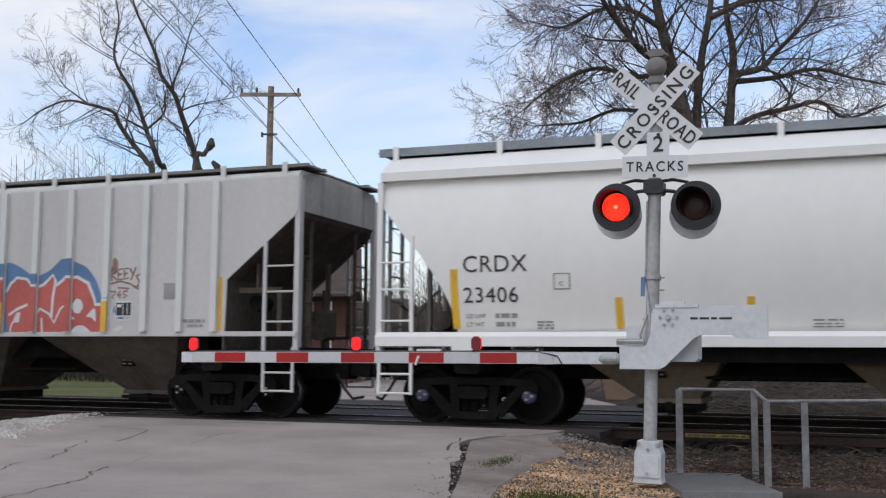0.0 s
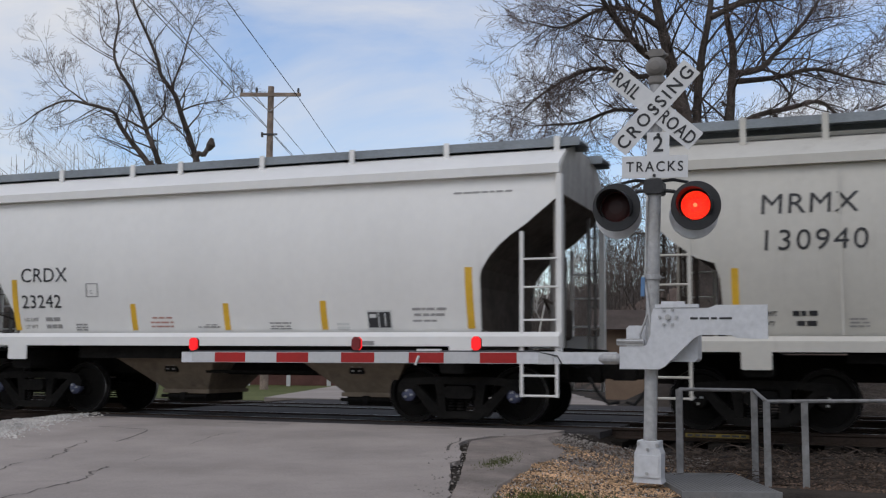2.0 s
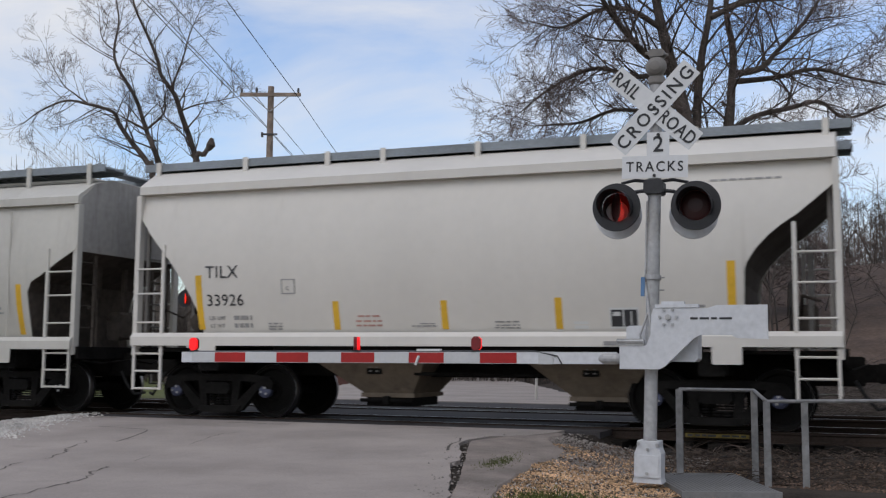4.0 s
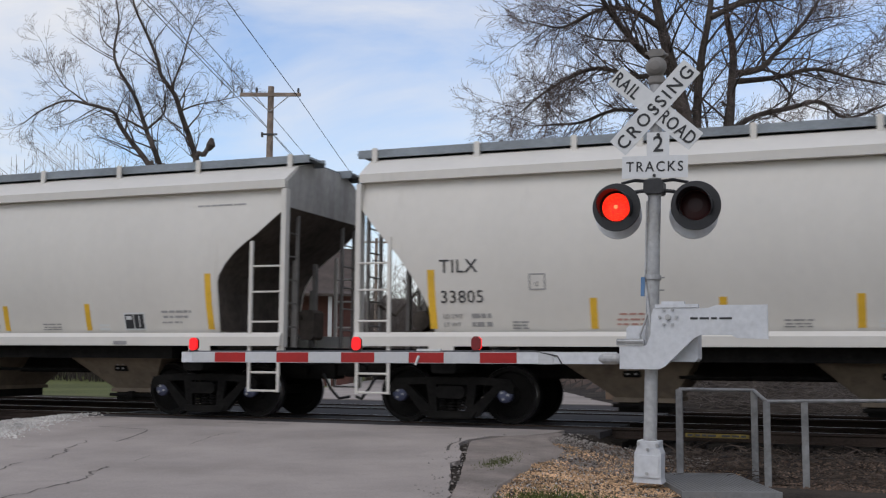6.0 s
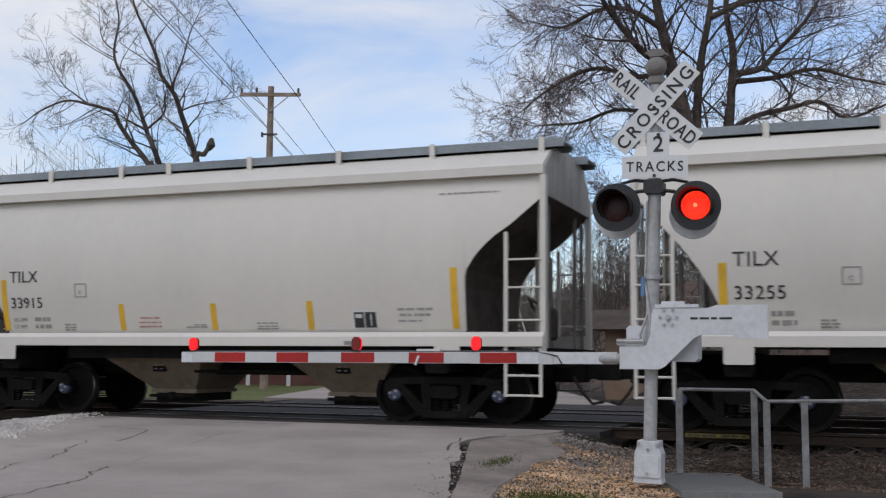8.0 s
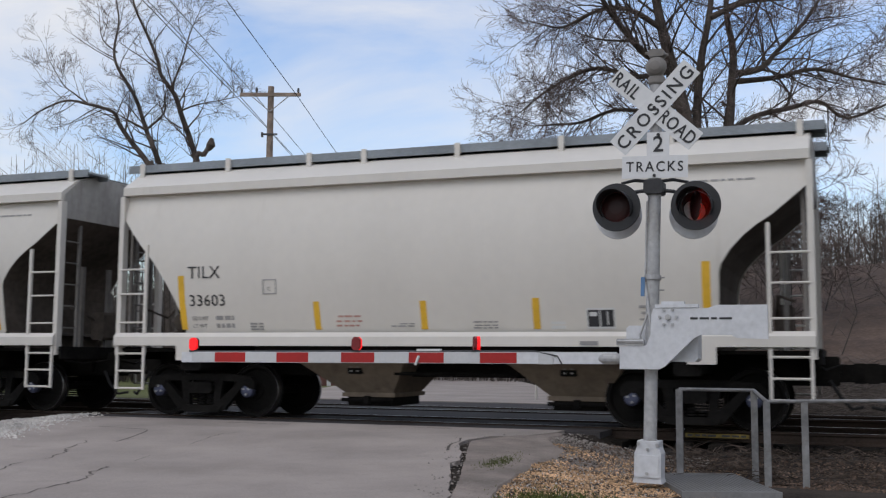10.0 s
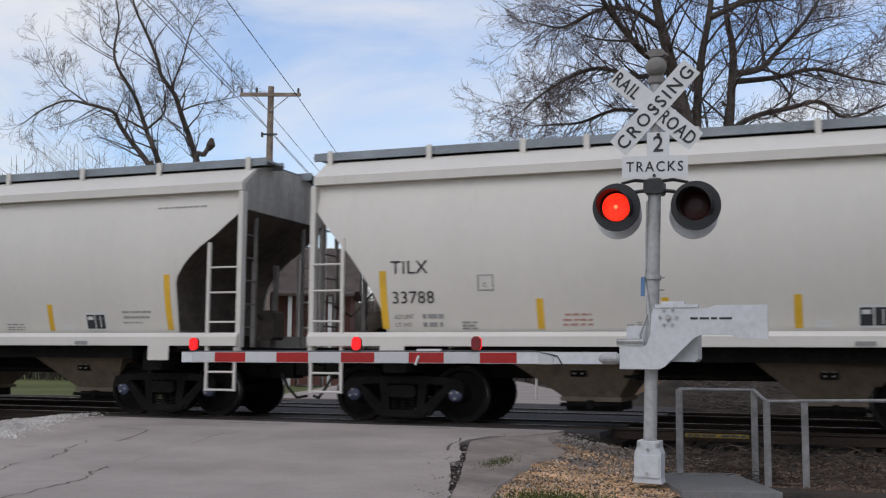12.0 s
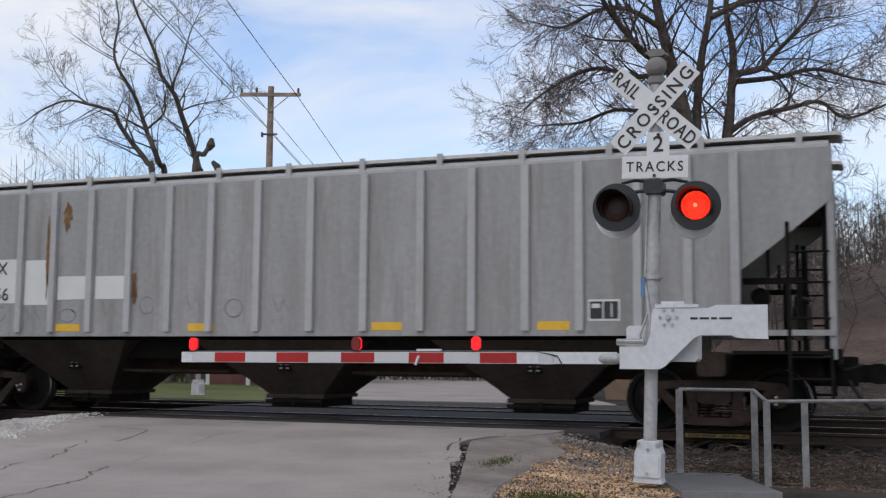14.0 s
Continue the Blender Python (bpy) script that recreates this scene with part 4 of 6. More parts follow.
def dress_smooth(car, mark, number, seed, narrow=False):
    """Stencils and reflectors of a smooth-sided car."""
    big = 0.265 if mark == "CRDX" else 0.215
    words(car, mark, 1.44, 2.37, big, spacing=1.06)
    words(car, number, 1.44, 1.90, big * 0.94, spacing=1.06)
    words(car, "LD LMT", 1.47, 1.66, 0.07, M["ink_soft"])
    small_print(car, [(1.95, 2.3, 1.66, 0.07), (1.95, 2.3, 1.53, 0.07)], M["ink_soft"], seed)
    words(car, "LT WT", 1.47, 1.53, 0.07, M["ink_soft"])
    decal(car, 1.24, 1.36, 1.5, 2.42, M["yellow"])
    for u, h in ((3.83, 0.46), (5.72, 0.45), (7.57, 0.47)):
        decal(car, u, u + 0.11, 1.49, 1.49 + h, M["yellow"])
    decal(car, 10.12, 10.24, 1.5, 2.45, M["yellow"])
    for a, b, c, d in ((2.9, 3.16, 2.08, 2.1), (2.9, 3.16, 2.31, 2.33), (2.9, 2.92, 2.1, 2.31), (3.14, 3.16, 2.1, 2.31)):
        decal(car, a, b, c, d, M["ink_soft"], "stencil_line", 0.006)
    words(car, "C", 2.985, 2.14, 0.07, M["ink_soft"])
    small_print(car, [(2.61, 2.86, 1.58, 0.03), (2.61, 2.86, 1.53, 0.03), (2.61, 2.86, 1.49, 0.025)], M["ink_soft"], seed + 1)
    small_print(car, [(4.27, 4.67, 1.69, 0.03), (4.23, 4.69, 1.61, 0.03), (4.23, 4.69, 1.54, 0.03)], M["ink_red"], seed + 2)
    small_print(car, [(5.2, 5.62, 1.53, 0.025), (5.35, 5.6, 1.57, 0.02)], M["ink_soft"], seed + 3)
    small_print(car, [(6.6, 7.0, 1.59, 0.025), (6.62, 7.0, 1.54, 0.02), (6.6, 7.0, 1.5, 0.02)], M["ink_soft"], seed + 4)
    small_print(car, [(9.2, 9.8, 1.79, 0.04), (9.23, 9.76, 1.70, 0.04), (9.2, 9.6, 1.61, 0.03)], M["ink_soft"], seed + 5)
    small_print(car, [(9.9, 10.9, 3.62, 0.03)], M["ink_soft"], seed + 6)
    decal(car, 7.85, 8.07, 1.49, 1.54, M["patch"], "white_label", 0.006)
    decal(car, 7.85, 8.07, 1.56, 1.60, M["patch"], "white_label", 0.006)
    plate(car, 8.40, 8.84, 1.49, 1.80)
    decal(car, 8.35, 8.62, 1.24, 1.3, M["ink_soft"], "builder_plate", 0.012, 1.66)


def plate(car, u0, u1, z0, z1, y=None):
    """The framed black inspection panel."""
    p = decal(car, u0, u1, z0, z1, M["patch"], "inspection_panel", 0.007, y, "white-edged black stencil panel")
    w, h = u1 - u0, z1 - z0
    for a, b, c, d, o, m in ((0.06, 0.45, 0.1, 0.9, 0.012, "ink"), (0.5, 0.94, 0.1, 0.9, 0.012, "ink"), (0.12, 0.38, 0.6, 0.8, 0.016, "patch"), (0.72, 0.76, 0.18, 0.82, 0.016, "patch")):
        decal(p, u0 + w * a, u0 + w * b, z0 + h * c, z0 + h * d, M[m], "panel_field", o, y)


def stroke(pts, w, y=-1.615):
    """A sprayed or painted line on the side."""
    s = Shape()
    v = []
    for i, (x, z) in enumerate(pts):
        a, b = pts[max(i - 1, 0)], pts[min(i + 1, len(pts) - 1)]
        d = Vector((b[0] - a[0], b[1] - a[1]))
        d.normalize()
        v += [(x - d.y * w / 2, y, z + d.x * w / 2), (x + d.y * w / 2, y, z - d.x * w / 2)]
    s.add(v, [(2 * i, 2 * i + 1, 2 * i + 3, 2 * i + 2) for i in range(len(pts) - 1)])
    return s


def arc(cx, cz, rx, rz, a0, a1, n=10):
    return [(cx + rx * math.cos(radians(a0 + (a1 - a0) * i / n)), cz + rz * math.sin(radians(a0 + (a1 - a0) * i / n))) for i in range(n + 1)]


def panelled_car():
    L = 11.62
    left = [(0.0, 3.2), (0.05, 3.05), (0.35, 2.75), (0.7, 2.5), (0.95, 2.42), (1.02, 2.2), (1.06, 1.6), (1.07, 1.36)]
    right = [(0.0, 2.95), (0.1, 2.9), (0.37, 2.75), (0.8, 2.48), (1.0, 2.38), (1.09, 2.2), (1.1, 1.5), (1.12, 1.36)]
    seams = [(u, 1.38, 3.7, (0.025, 0.016)) for u in (2.66, 3.8, 5.06, 6.43, 7.69, 8.91, 10.12)]
    car = car_frame("covered_hopper", "aged cream covered hopper with faint panel seams and slanted black lettering", "smooth-sided covered hoppers", L, M["cream"], left, right, 1.36, 3.80, seams,
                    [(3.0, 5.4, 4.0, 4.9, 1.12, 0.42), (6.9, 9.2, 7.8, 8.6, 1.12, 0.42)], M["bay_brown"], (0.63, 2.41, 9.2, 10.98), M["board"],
                    (0.2, 1.35, 2.5, 3.7, 4.75, 5.5, 6.55, 7.75, 8.9, 10.1, 11.5), M["cream"], M["shaded_brown"], 4.55, iron="iron", caps="wheel")
    words(car, "MRMX", 1.58, 3.10, 0.30, spacing=1.1, shear=0.06, wide=1.05)
    words(car, "130940", 1.56, 2.58, 0.30, spacing=1.14, shear=0.06, wide=1.05)
    words(car, "LD LMT", 1.46, 1.66, 0.07, M["ink"])
    words(car, "LT WT", 1.46, 1.52, 0.07, M["ink"])
    small_print(car, [(2.0, 2.35, 1.66, 0.07), (2.05, 2.35, 1.52, 0.07)], M["ink"], 41)
    s = Shape()
    y = -side_y(2.9) - 0.008
    for a, b, c, d in ((4.62, 4.92, 2.76, 2.78), (4.62, 4.92, 3.02, 3.04), (4.62, 4.64, 2.78, 3.02), (4.90, 4.92, 2.78, 3.02)):
        s.box(a, b, y, y + 0.01, c, d)
    part("stencil_square", s, M["ink_soft"], car)
    words(car, "C", 4.72, 2.82, 0.07, M["ink_soft"])
    decal(car, 1.18, 1.28, 1.5, 2.34, M["yellow"])
    decal(car, 10.27, 10.39, 1.42, 2.34, M["yellow"])
    for u in (3.75, 5.86, 8.0):
        decal(car, u, u + 0.12, 1.39, 1.85, M["yellow"])
    plate(car, 8.42, 8.9, 1.46, 1.79)
    small_print(car, [(2.75, 3.0, 1.6, 0.025), (2.75, 3.0, 1.55, 0.025), (2.75, 3.0, 1.5, 0.025)], M["ink_soft"], 42)
    small_print(car, [(6.65, 7.15, 2.0, 0.05), (6.45, 7.3, 1.86, 0.04), (6.45, 7.25, 1.74, 0.035), (6.45, 7.3, 1.62, 0.035), (6.45, 7.2, 1.5, 0.035)], M["ink_red"], 43)
    small_print(car, [(3.95, 4.4, 1.55, 0.025), (3.95, 4.4, 1.49, 0.02)], M["ink_soft"], 44)
    small_print(car, [(9.15, 9.9, 1.88, 0.04), (9.15, 9.95, 1.8, 0.03), (9.15, 9.6, 1.72, 0.04)], M["ink_soft"], 45)
    return car


def ribbed_car(L, ribs, label, body, rib_mat, z_top, cut_l, cut_r, bays, axles, board_mat, brackets, caps, iron, dark="shaded_brown", bay="bay_brown", inset=0.0):
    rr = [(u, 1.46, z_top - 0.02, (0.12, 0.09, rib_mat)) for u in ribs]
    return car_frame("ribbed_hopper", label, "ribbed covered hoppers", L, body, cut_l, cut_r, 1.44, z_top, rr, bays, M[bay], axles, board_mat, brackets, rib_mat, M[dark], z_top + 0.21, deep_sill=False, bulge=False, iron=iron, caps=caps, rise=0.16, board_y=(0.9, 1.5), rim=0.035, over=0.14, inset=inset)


DIAG = [(0.0, 3.5), (0.05, 3.4), (1.34, 2.34), (1.36, 1.6), (1.37, 1.44)]


def graffiti_car():
    """The last we see of the car ahead: ribs, a sprayed name, a short scrawl."""
    L = 15.0
    ribs = [L + 0.0 - d for d in (1.56, 2.25, 2.98, 3.79, 4.6, 5.37, 6.13, 6.9, 7.7, 8.5, 9.3, 10.1, 10.9, 11.7, 12.5, 13.3)]
    car = ribbed_car(L, ribs, "light grey ribbed hopper with red and blue sprayed graffiti", M["grey_light"], M["patch"], 4.05, DIAG, DIAG,
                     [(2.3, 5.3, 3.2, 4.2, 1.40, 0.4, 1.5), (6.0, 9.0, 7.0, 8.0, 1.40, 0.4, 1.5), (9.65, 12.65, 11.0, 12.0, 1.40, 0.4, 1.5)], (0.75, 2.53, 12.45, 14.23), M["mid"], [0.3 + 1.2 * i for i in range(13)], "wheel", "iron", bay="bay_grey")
    R = L
    decal(car, R - 1.57, R - 1.43, 1.46, 2.38, M["yellow"], y=1.6)
    decal(car, R - 2.6, R - 2.35, 2.02, 2.3, M["ink_soft"], "grey_patch", y=1.6)
    part("small_print", bars([(R - 2.2, R - 1.75, 1.62, 0.05), (R - 2.1, R - 1.8, 1.54, 0.04)], -1.612, seed=50), M["ink_soft"], car)
    # sprayed lettering: a blue halo, tall red letters, white edges, drawn in 288ths of a metre over the sill
    across = [(-300, 7.4), (24, 6.13), (210, 5.37), (390, 4.6), (576, 3.79), (774, 2.98)]

    def at(c, h):
        return R - cut(across, max(-300, c)), 1.45 + (465 - h) / 288

    def spray(pts, y, m, name):
        s = Shape()
        n = len(pts)
        ring = []
        for i in range(n):
            a, b, c, d = (Vector(pts[(i + k) % n]) for k in (-1, 0, 1, 2))
            for k in range(4):
                f = k / 4
                ring.append(at(*(0.5 * (2 * b + (c - a) * f + (2 * a - 5 * b + 4 * c - d) * f * f + (3 * b - a - 3 * c + d) * f ** 3) * 0.6 + b.lerp(c, f) * 0.4)))
        tris = geometry.tessellate_polygon([[Vector((x, z, 0)) for x, z in ring]])
        s.add([(x, y, max(z, 1.455)) for x, z in ring], tris)
        part(name, s, m, car)

    spray([(-300, 140), (-200, 90), (-90, 130), (0, 105), (60, 92), (130, 125), (200, 172), (280, 140), (340, 82), (400, 95), (470, 130), (520, 200), (552, 300), (552, 464), (300, 464), (0, 464), (-300, 464)], -1.604, M["spray_blue"], "graffiti_halo")
    part("graffiti_halo", stroke([at(*p) for p in ((612, 350), (640, 352), (655, 375), (648, 405))], 0.11, -1.604), M["spray_blue"], car)
    for k, pts in enumerate(([(-290, 200), (-200, 160), (-120, 190), (-110, 330), (-120, 464), (-290, 464)], [(-100, 250), (-50, 200), (22, 166), (26, 300), (28, 464), (-95, 464)], [(42, 300), (60, 220), (110, 178), (170, 190), (198, 222), (202, 464), (70, 464)],
                             [(206, 232), (252, 214), (306, 168), (322, 240), (316, 464), (206, 464)], [(324, 222), (370, 184), (430, 182), (490, 230), (520, 325), (556, 335), (560, 464), (324, 464)])):
        spray(pts, -1.6065 - 0.0004 * k, M["spray_red"], "graffiti_letter")
    for k, pts in enumerate(([(425, 290), (448, 300), (460, 335), (440, 368), (415, 360), (402, 325)], [(405, 462), (430, 432), (465, 430), (500, 462)], [(478, 382), (518, 340), (526, 410), (505, 390)], [(90, 405), (112, 360), (130, 362), (122, 412)], [(614, 452), (650, 430), (668, 442), (640, 462)])):
        spray(pts, -1.6095, M["spray_white"], "graffiti_fill")
    for w, pts in ((0.05, [(20, 290), (20, 170), (-40, 200)]), (0.055, [(44, 250), (70, 205), (104, 174), (160, 184), (192, 222)]), (0.055, [(208, 232), (252, 214), (300, 164), (314, 196), (302, 290), (300, 385)]), (0.06, [(316, 222), (362, 184), (424, 178), (482, 212), (514, 290), (522, 322), (554, 322)]),
                   (0.05, [(66, 372), (110, 342), (168, 318)]), (0.045, [(186, 415), (238, 340), (286, 368), (314, 414), (345, 342), (390, 302), (384, 372), (416, 396)]), (0.035, [(76, 462), (84, 420), (104, 396)]), (0.04, [(254, 462), (248, 390)]), (0.04, [(-100, 260), (-108, 400), (-60, 440)]), (0.03, [(604, 340), (602, 420)]), (0.03, [(640, 402), (690, 404), (716, 394)])):
        part("graffiti_outline", stroke([at(*p) for p in pts], w, -1.611), M["spray_white"], car)
    for d, red, blue in ((6.13, 2.42, 2.72), (5.37, 2.28, 2.52), (4.6, 2.42, 2.78), (3.79, 2.0, 2.06)):
        decal(car, R - d - 0.06, R - d + 0.06, 1.47, red, M["spray_red"], "graffiti_letter", 0.004, 1.68)
        decal(car, R - d - 0.06, R - d + 0.06, red, red + 0.05, M["spray_white"], "graffiti_outline", 0.004, 1.68)
        decal(car, R - d - 0.06, R - d + 0.06, red + 0.05, blue, M["spray_blue"], "graffiti_halo", 0.004, 1.68)
    for d in (3.79, 6.13):
        decal(car, R - d - 0.06, R - d + 0.06, 1.47, 2.0, M["yellow"], "reflector_strip", 0.008, 1.68)
    spray([(598, 100), (612, 85), (628, 105), (624, 160), (606, 170)], -1.6045, M["spray_brown"], "scrawl")
    for pts in ([(600, 172), (572, 188), (576, 212), (602, 206)], [(612, 130), (612, 205)], [(636, 150), (612, 172), (640, 200)], [(668, 142), (644, 146), (646, 200), (670, 194)], [(646, 172), (664, 168)], [(698, 140), (676, 143), (678, 196), (700, 190)], [(678, 168), (694, 165)], [(704, 140), (720, 168)], [(736, 136), (712, 200)],
                [(758, 172), (738, 180), (754, 206), (748, 232), (728, 238)], [(606, 218), (660, 206), (710, 220), (752, 248)], [(645, 238), (705, 244)], [(600, 258), (636, 256), (616, 292)], [(660, 254), (644, 276), (660, 292), (664, 274), (648, 276)], [(698, 256), (676, 258), (674, 272), (694, 280), (674, 292)]):
        part("scrawl", stroke([at(c - 14, h) for c, h in pts], 0.032, -1.6055), M["spray_brown"], car)
    plate(car, R - 3.6, R - 3.25, 1.72, 2.0, 1.6)
    return car


def stencilled_car():
    """The long grey car that closes the clip."""
    L = 17.03
    ribs = [1.3, 2.13, 2.98, 3.72, 4.54, 5.37, 6.2, 7.04, 7.95, 8.95, 9.92, 10.9, 11.76, 12.62, 13.46, 14.33, 15.06, 15.72]
    car = ribbed_car(L, ribs, "weathered grey ribbed hopper with rust stains and white patches", M["grey"], M["rib_grey"], 4.02, [(0.0, 3.3), (0.05, 3.2), (0.6, 2.75), (1.24, 2.3), (1.3, 1.5), (1.31, 1.44)], [(0.0, 3.3), (0.04, 3.25), (0.65, 2.76), (1.24, 2.3), (1.26, 1.5), (1.27, 1.44)],
                     [(2.4, 5.2, 3.4, 4.3, 1.32, 0.38, 1.45), (6.6, 9.8, 7.7, 8.7, 1.32, 0.38, 1.45), (11.0, 14.2, 12.1, 13.1, 1.32, 0.38, 1.45)], (0.85, 2.63, 14.45, 16.23), M["grey_light"], [0.3 + 1.36 * i for i in range(13)], "iron_brown", "iron_brown", "iron", inset=0.75)
    # patches stand between the ribs
    for u0, u1, z0, z1 in ((1.42, 2.04, 1.99, 2.82), (2.22, 2.88, 1.99, 2.8), (3.06, 3.64, 1.95, 2.77), (3.81, 4.45, 2.04, 2.46), (4.64, 5.28, 2.04, 2.45)):
        decal(car, u0, u1, z0, z1, M["patch"], "white_patch", y=1.6)
    for body, u, z in (("IF", 1.68, 2.53), ("RX", 2.22, 2.52), ("800", 1.43, 2.05), ("056", 2.21, 2.04)):
        words(car, body, u, z, 0.24, y=1.606)
    for u0, u1 in ((1.47, 1.92), (3.8, 4.34), (6.6, 7.12), (10.05, 10.58), (12.8, 13.3)):
        decal(car, u0, u1, 1.47 if u0 > 3 else 1.57, 1.6 if u0 > 3 else 1.79, M["yellow"], y=1.6)
    plate(car, 13.58, 14.06, 1.6, 1.92, 1.6)
    rnd = random.Random(3)
    for ri, (u, z, w, h) in enumerate(((0.62, 3.62, 0.56, 0.46), (0.45, 3.35, 0.4, 0.35), (0.95, 3.1, 0.22, 0.75), (3.57, 2.75, 0.05, 0.9), (3.98, 3.55, 0.11, 0.26), (5.47, 2.2, 0.09, 0.32), (1.9, 3.6, 0.06, 0.2))):
        s = Shape()
        n = 40
        pts = []
        for a in [2 * math.pi * i / n for i in range(n)]:
            g = 0.8 + 0.5 * noise.noise(Vector((math.cos(a) * 2.2 + u, math.sin(a) * 2.2, z))) + 0.2 * noise.noise(Vector((math.cos(a) * 7 + u, math.sin(a) * 7, z)))
            pts.append((max(u + w * math.cos(a) * g, 0.1), min(z + h * math.sin(a) * g, 4.0)))
        k = 0.002 * ri
        s.add([(x, -1.604 - k, q) for x, q in pts], [tuple(range(n))])
        part("rust_stain", s, M["rust"], car)
    for i, u in enumerate((2.5, 3.27, 4.05, 4.95, 5.75, 6.7, 7.5, 8.4)):
        cz = rnd.uniform(1.75, 1.95)
        pts = arc(u, cz, rnd.uniform(0.1, 0.2), rnd.uniform(0.1, 0.18), rnd.uniform(0, 90), rnd.uniform(200, 420), 12) if i % 2 == 0 else [(u - 0.15, cz + 0.15), (u - 0.05, cz - 0.1), (u + 0.05, cz + 0.12), (u + 0.15, cz - 0.08)]
        part("scrawl", stroke(pts, 0.022, -1.606), M["spray_grey"], car)
    return car


def train():
    """Cars in order, each with the place of its left end along the train."""
    cars = [(graffiti_car(), -1.45 - 15.0)]
    white = smooth_car(M["bright"], label="clean white smooth-sided covered hopper with black lettering")
    pale = smooth_car(M["white"], label="off-white smooth-sided covered hopper with black lettering")
    second = copy_thing(white, Matrix())
    cars += [(white, 0.0), (second, 12.98), (panelled_car(), 25.95)]
    offs = [38.87 + PITCHES * i for i in range(8)]
    pales = [pale] + [copy_thing(pale, Matrix()) for _ in range(7)]
    cars += list(zip(pales, offs))
    dress_smooth(white, "CRDX", "23406", 100)
    dress_smooth(second, "CRDX", "23242", 110)
    for i, (c, n) in enumerate(zip(pales, ("33926", "33973", "33805", "33915", "33255", "33603", "33795", "33788"))):
        dress_smooth(c, "TILX", n, 120 + 10 * i)
        if i == 1:
            for pts in (arc(4.75, 1.95, 0.12, 0.1, 20, 200), arc(4.68, 1.78, 0.13, 0.09, 60, -140), [(5.05, 1.68), (5.12, 2.0)], arc(5.15, 1.92, 0.1, 0.07, 100, -90), arc(5.15, 1.77, 0.12, 0.08, 90, -110)):
                part("scrawl", stroke(pts, 0.028, -1.606), M["spray_grey"], c)
        if i == 4:
            for k in range(5):
                u = 4.2 + k * 0.3
                part("scrawl", stroke([(u, 2.1), (u + 0.08, 2.45), (u + 0.2, 2.15), (u + 0.26, 2.4)], 0.02, -1.607), M["ink_soft"], c)
    cars.append((stencilled_car(), 142.71))
    return cars


CARS = train()


# small surges of the train, metres ahead of its mean run
SURGE = [(0.0, 0.0), (1.0, -0.03), (1.5, 0.10), (2.0, -0.07), (2.5, 0.0), (3.0, 0.22), (3.5, 0.15), (5.5, 0.0), (6.0, 0.0), (6.5, 0.22), (7.0, 0.0), (7.5, -0.12), (8.0, -0.36), (9.0, -0.28), (10.0, -0.16), (10.5, -0.11), (11.0, 0.1), (11.5, -0.1), (12.0, 0.05), (12.5, 0.2), (13.0, -0.08), (13.5, 0.0), (14.0, -0.04)]


def travelled(t):
    return 7.05 + 10.831 * t + 0.00641 * t * t + cut(SURGE, t)


# ---- crossing signal ----
def disc_lens(r=0.149):
    """Two-faced lens unit: the lit face looks to -y, the unlit one to +y."""
    s = Shape()
    s.mi = 0
    s.lathe([(0.02, -0.034), (r * 0.5, -0.028), (r * 0.85, -0.014), (r, -0.004)], seg=28)
    s.mi = 1
    s.lathe([(0.004, -0.0355), (0.022, -0.0345)], seg=10)
    s.mi = 2
    s.lathe([(r, 0.004), (r * 0.85, 0.014), (r * 0.5, 0.028), (0.02, 0.034)], seg=28)
    s.lathe([(r, -0.004), (r + 0.003, 0.0), (r, 0.004)], seg=28)
    return s


def lamp_unit(signal, x, z, y, toward, live=True):
    """A flashing lamp: round black target, hood, housing, and the lens that turns in it."""
    f = -1 if toward < 0 else 1
    s = Shape()
    s.lathe([(0.152, y + f * 0.0), (0.158, y + f * 0.012), (0.252, y + f * 0.012), (0.256, y), (0.252, y - f * 0.01), (0.152, y - f * 0.01)], seg=40, at=(x, 0, z), caps=False)
    v, n = [], 22
    back = Shape()
    back.lathe([(0.15, y - f * 0.01), (0.16, y - f * 0.05), (0.15, y - f * 0.14), (0.10, y - f * 0.19), (0.03, y - f * 0.2), (0.001, y - f * 0.2)], seg=24, at=(x, 0, z), caps=False)
    tgt = part("lamp_target", s, M["black"] if f < 0 else M["alu"], signal, "round black target behind the red lens" if f < 0 else "")
    hood = Shape()
    for k in range(n + 1):
        a = radians(-35 + 250 * k / n)
        reach = 0.30 * max(0.25, math.sin(radians(180 * k / n)) ** 0.6)
        for r in (0.172, 0.178):
            for d in (0.0, reach):
                v.append((x + math.cos(a) * r, y + f * d, z + math.sin(a) * r - d * 0.06))
    fs = []
    for k in range(n):
        i, j = 4 * k, 4 * k + 4
        fs += [(i, j, j + 1, i + 1), (i + 2, i + 3, j + 3, j + 2), (i + 1, j + 1, j + 3, i + 3), (i, i + 2, j + 2, j)]
    hood.add(v, fs)
    part("hood", hood, M["black"], tgt)
    part("housing", back, M["black"] if f < 0 else M["alu"], tgt)
    lens = None
    if live:
        lens = part("lens", disc_lens(), [M["lit"], M["lit_core"], M["lens_dark"]], signal, "round red glass lens", pose(x, y + f * 0.006, z))
    return lens


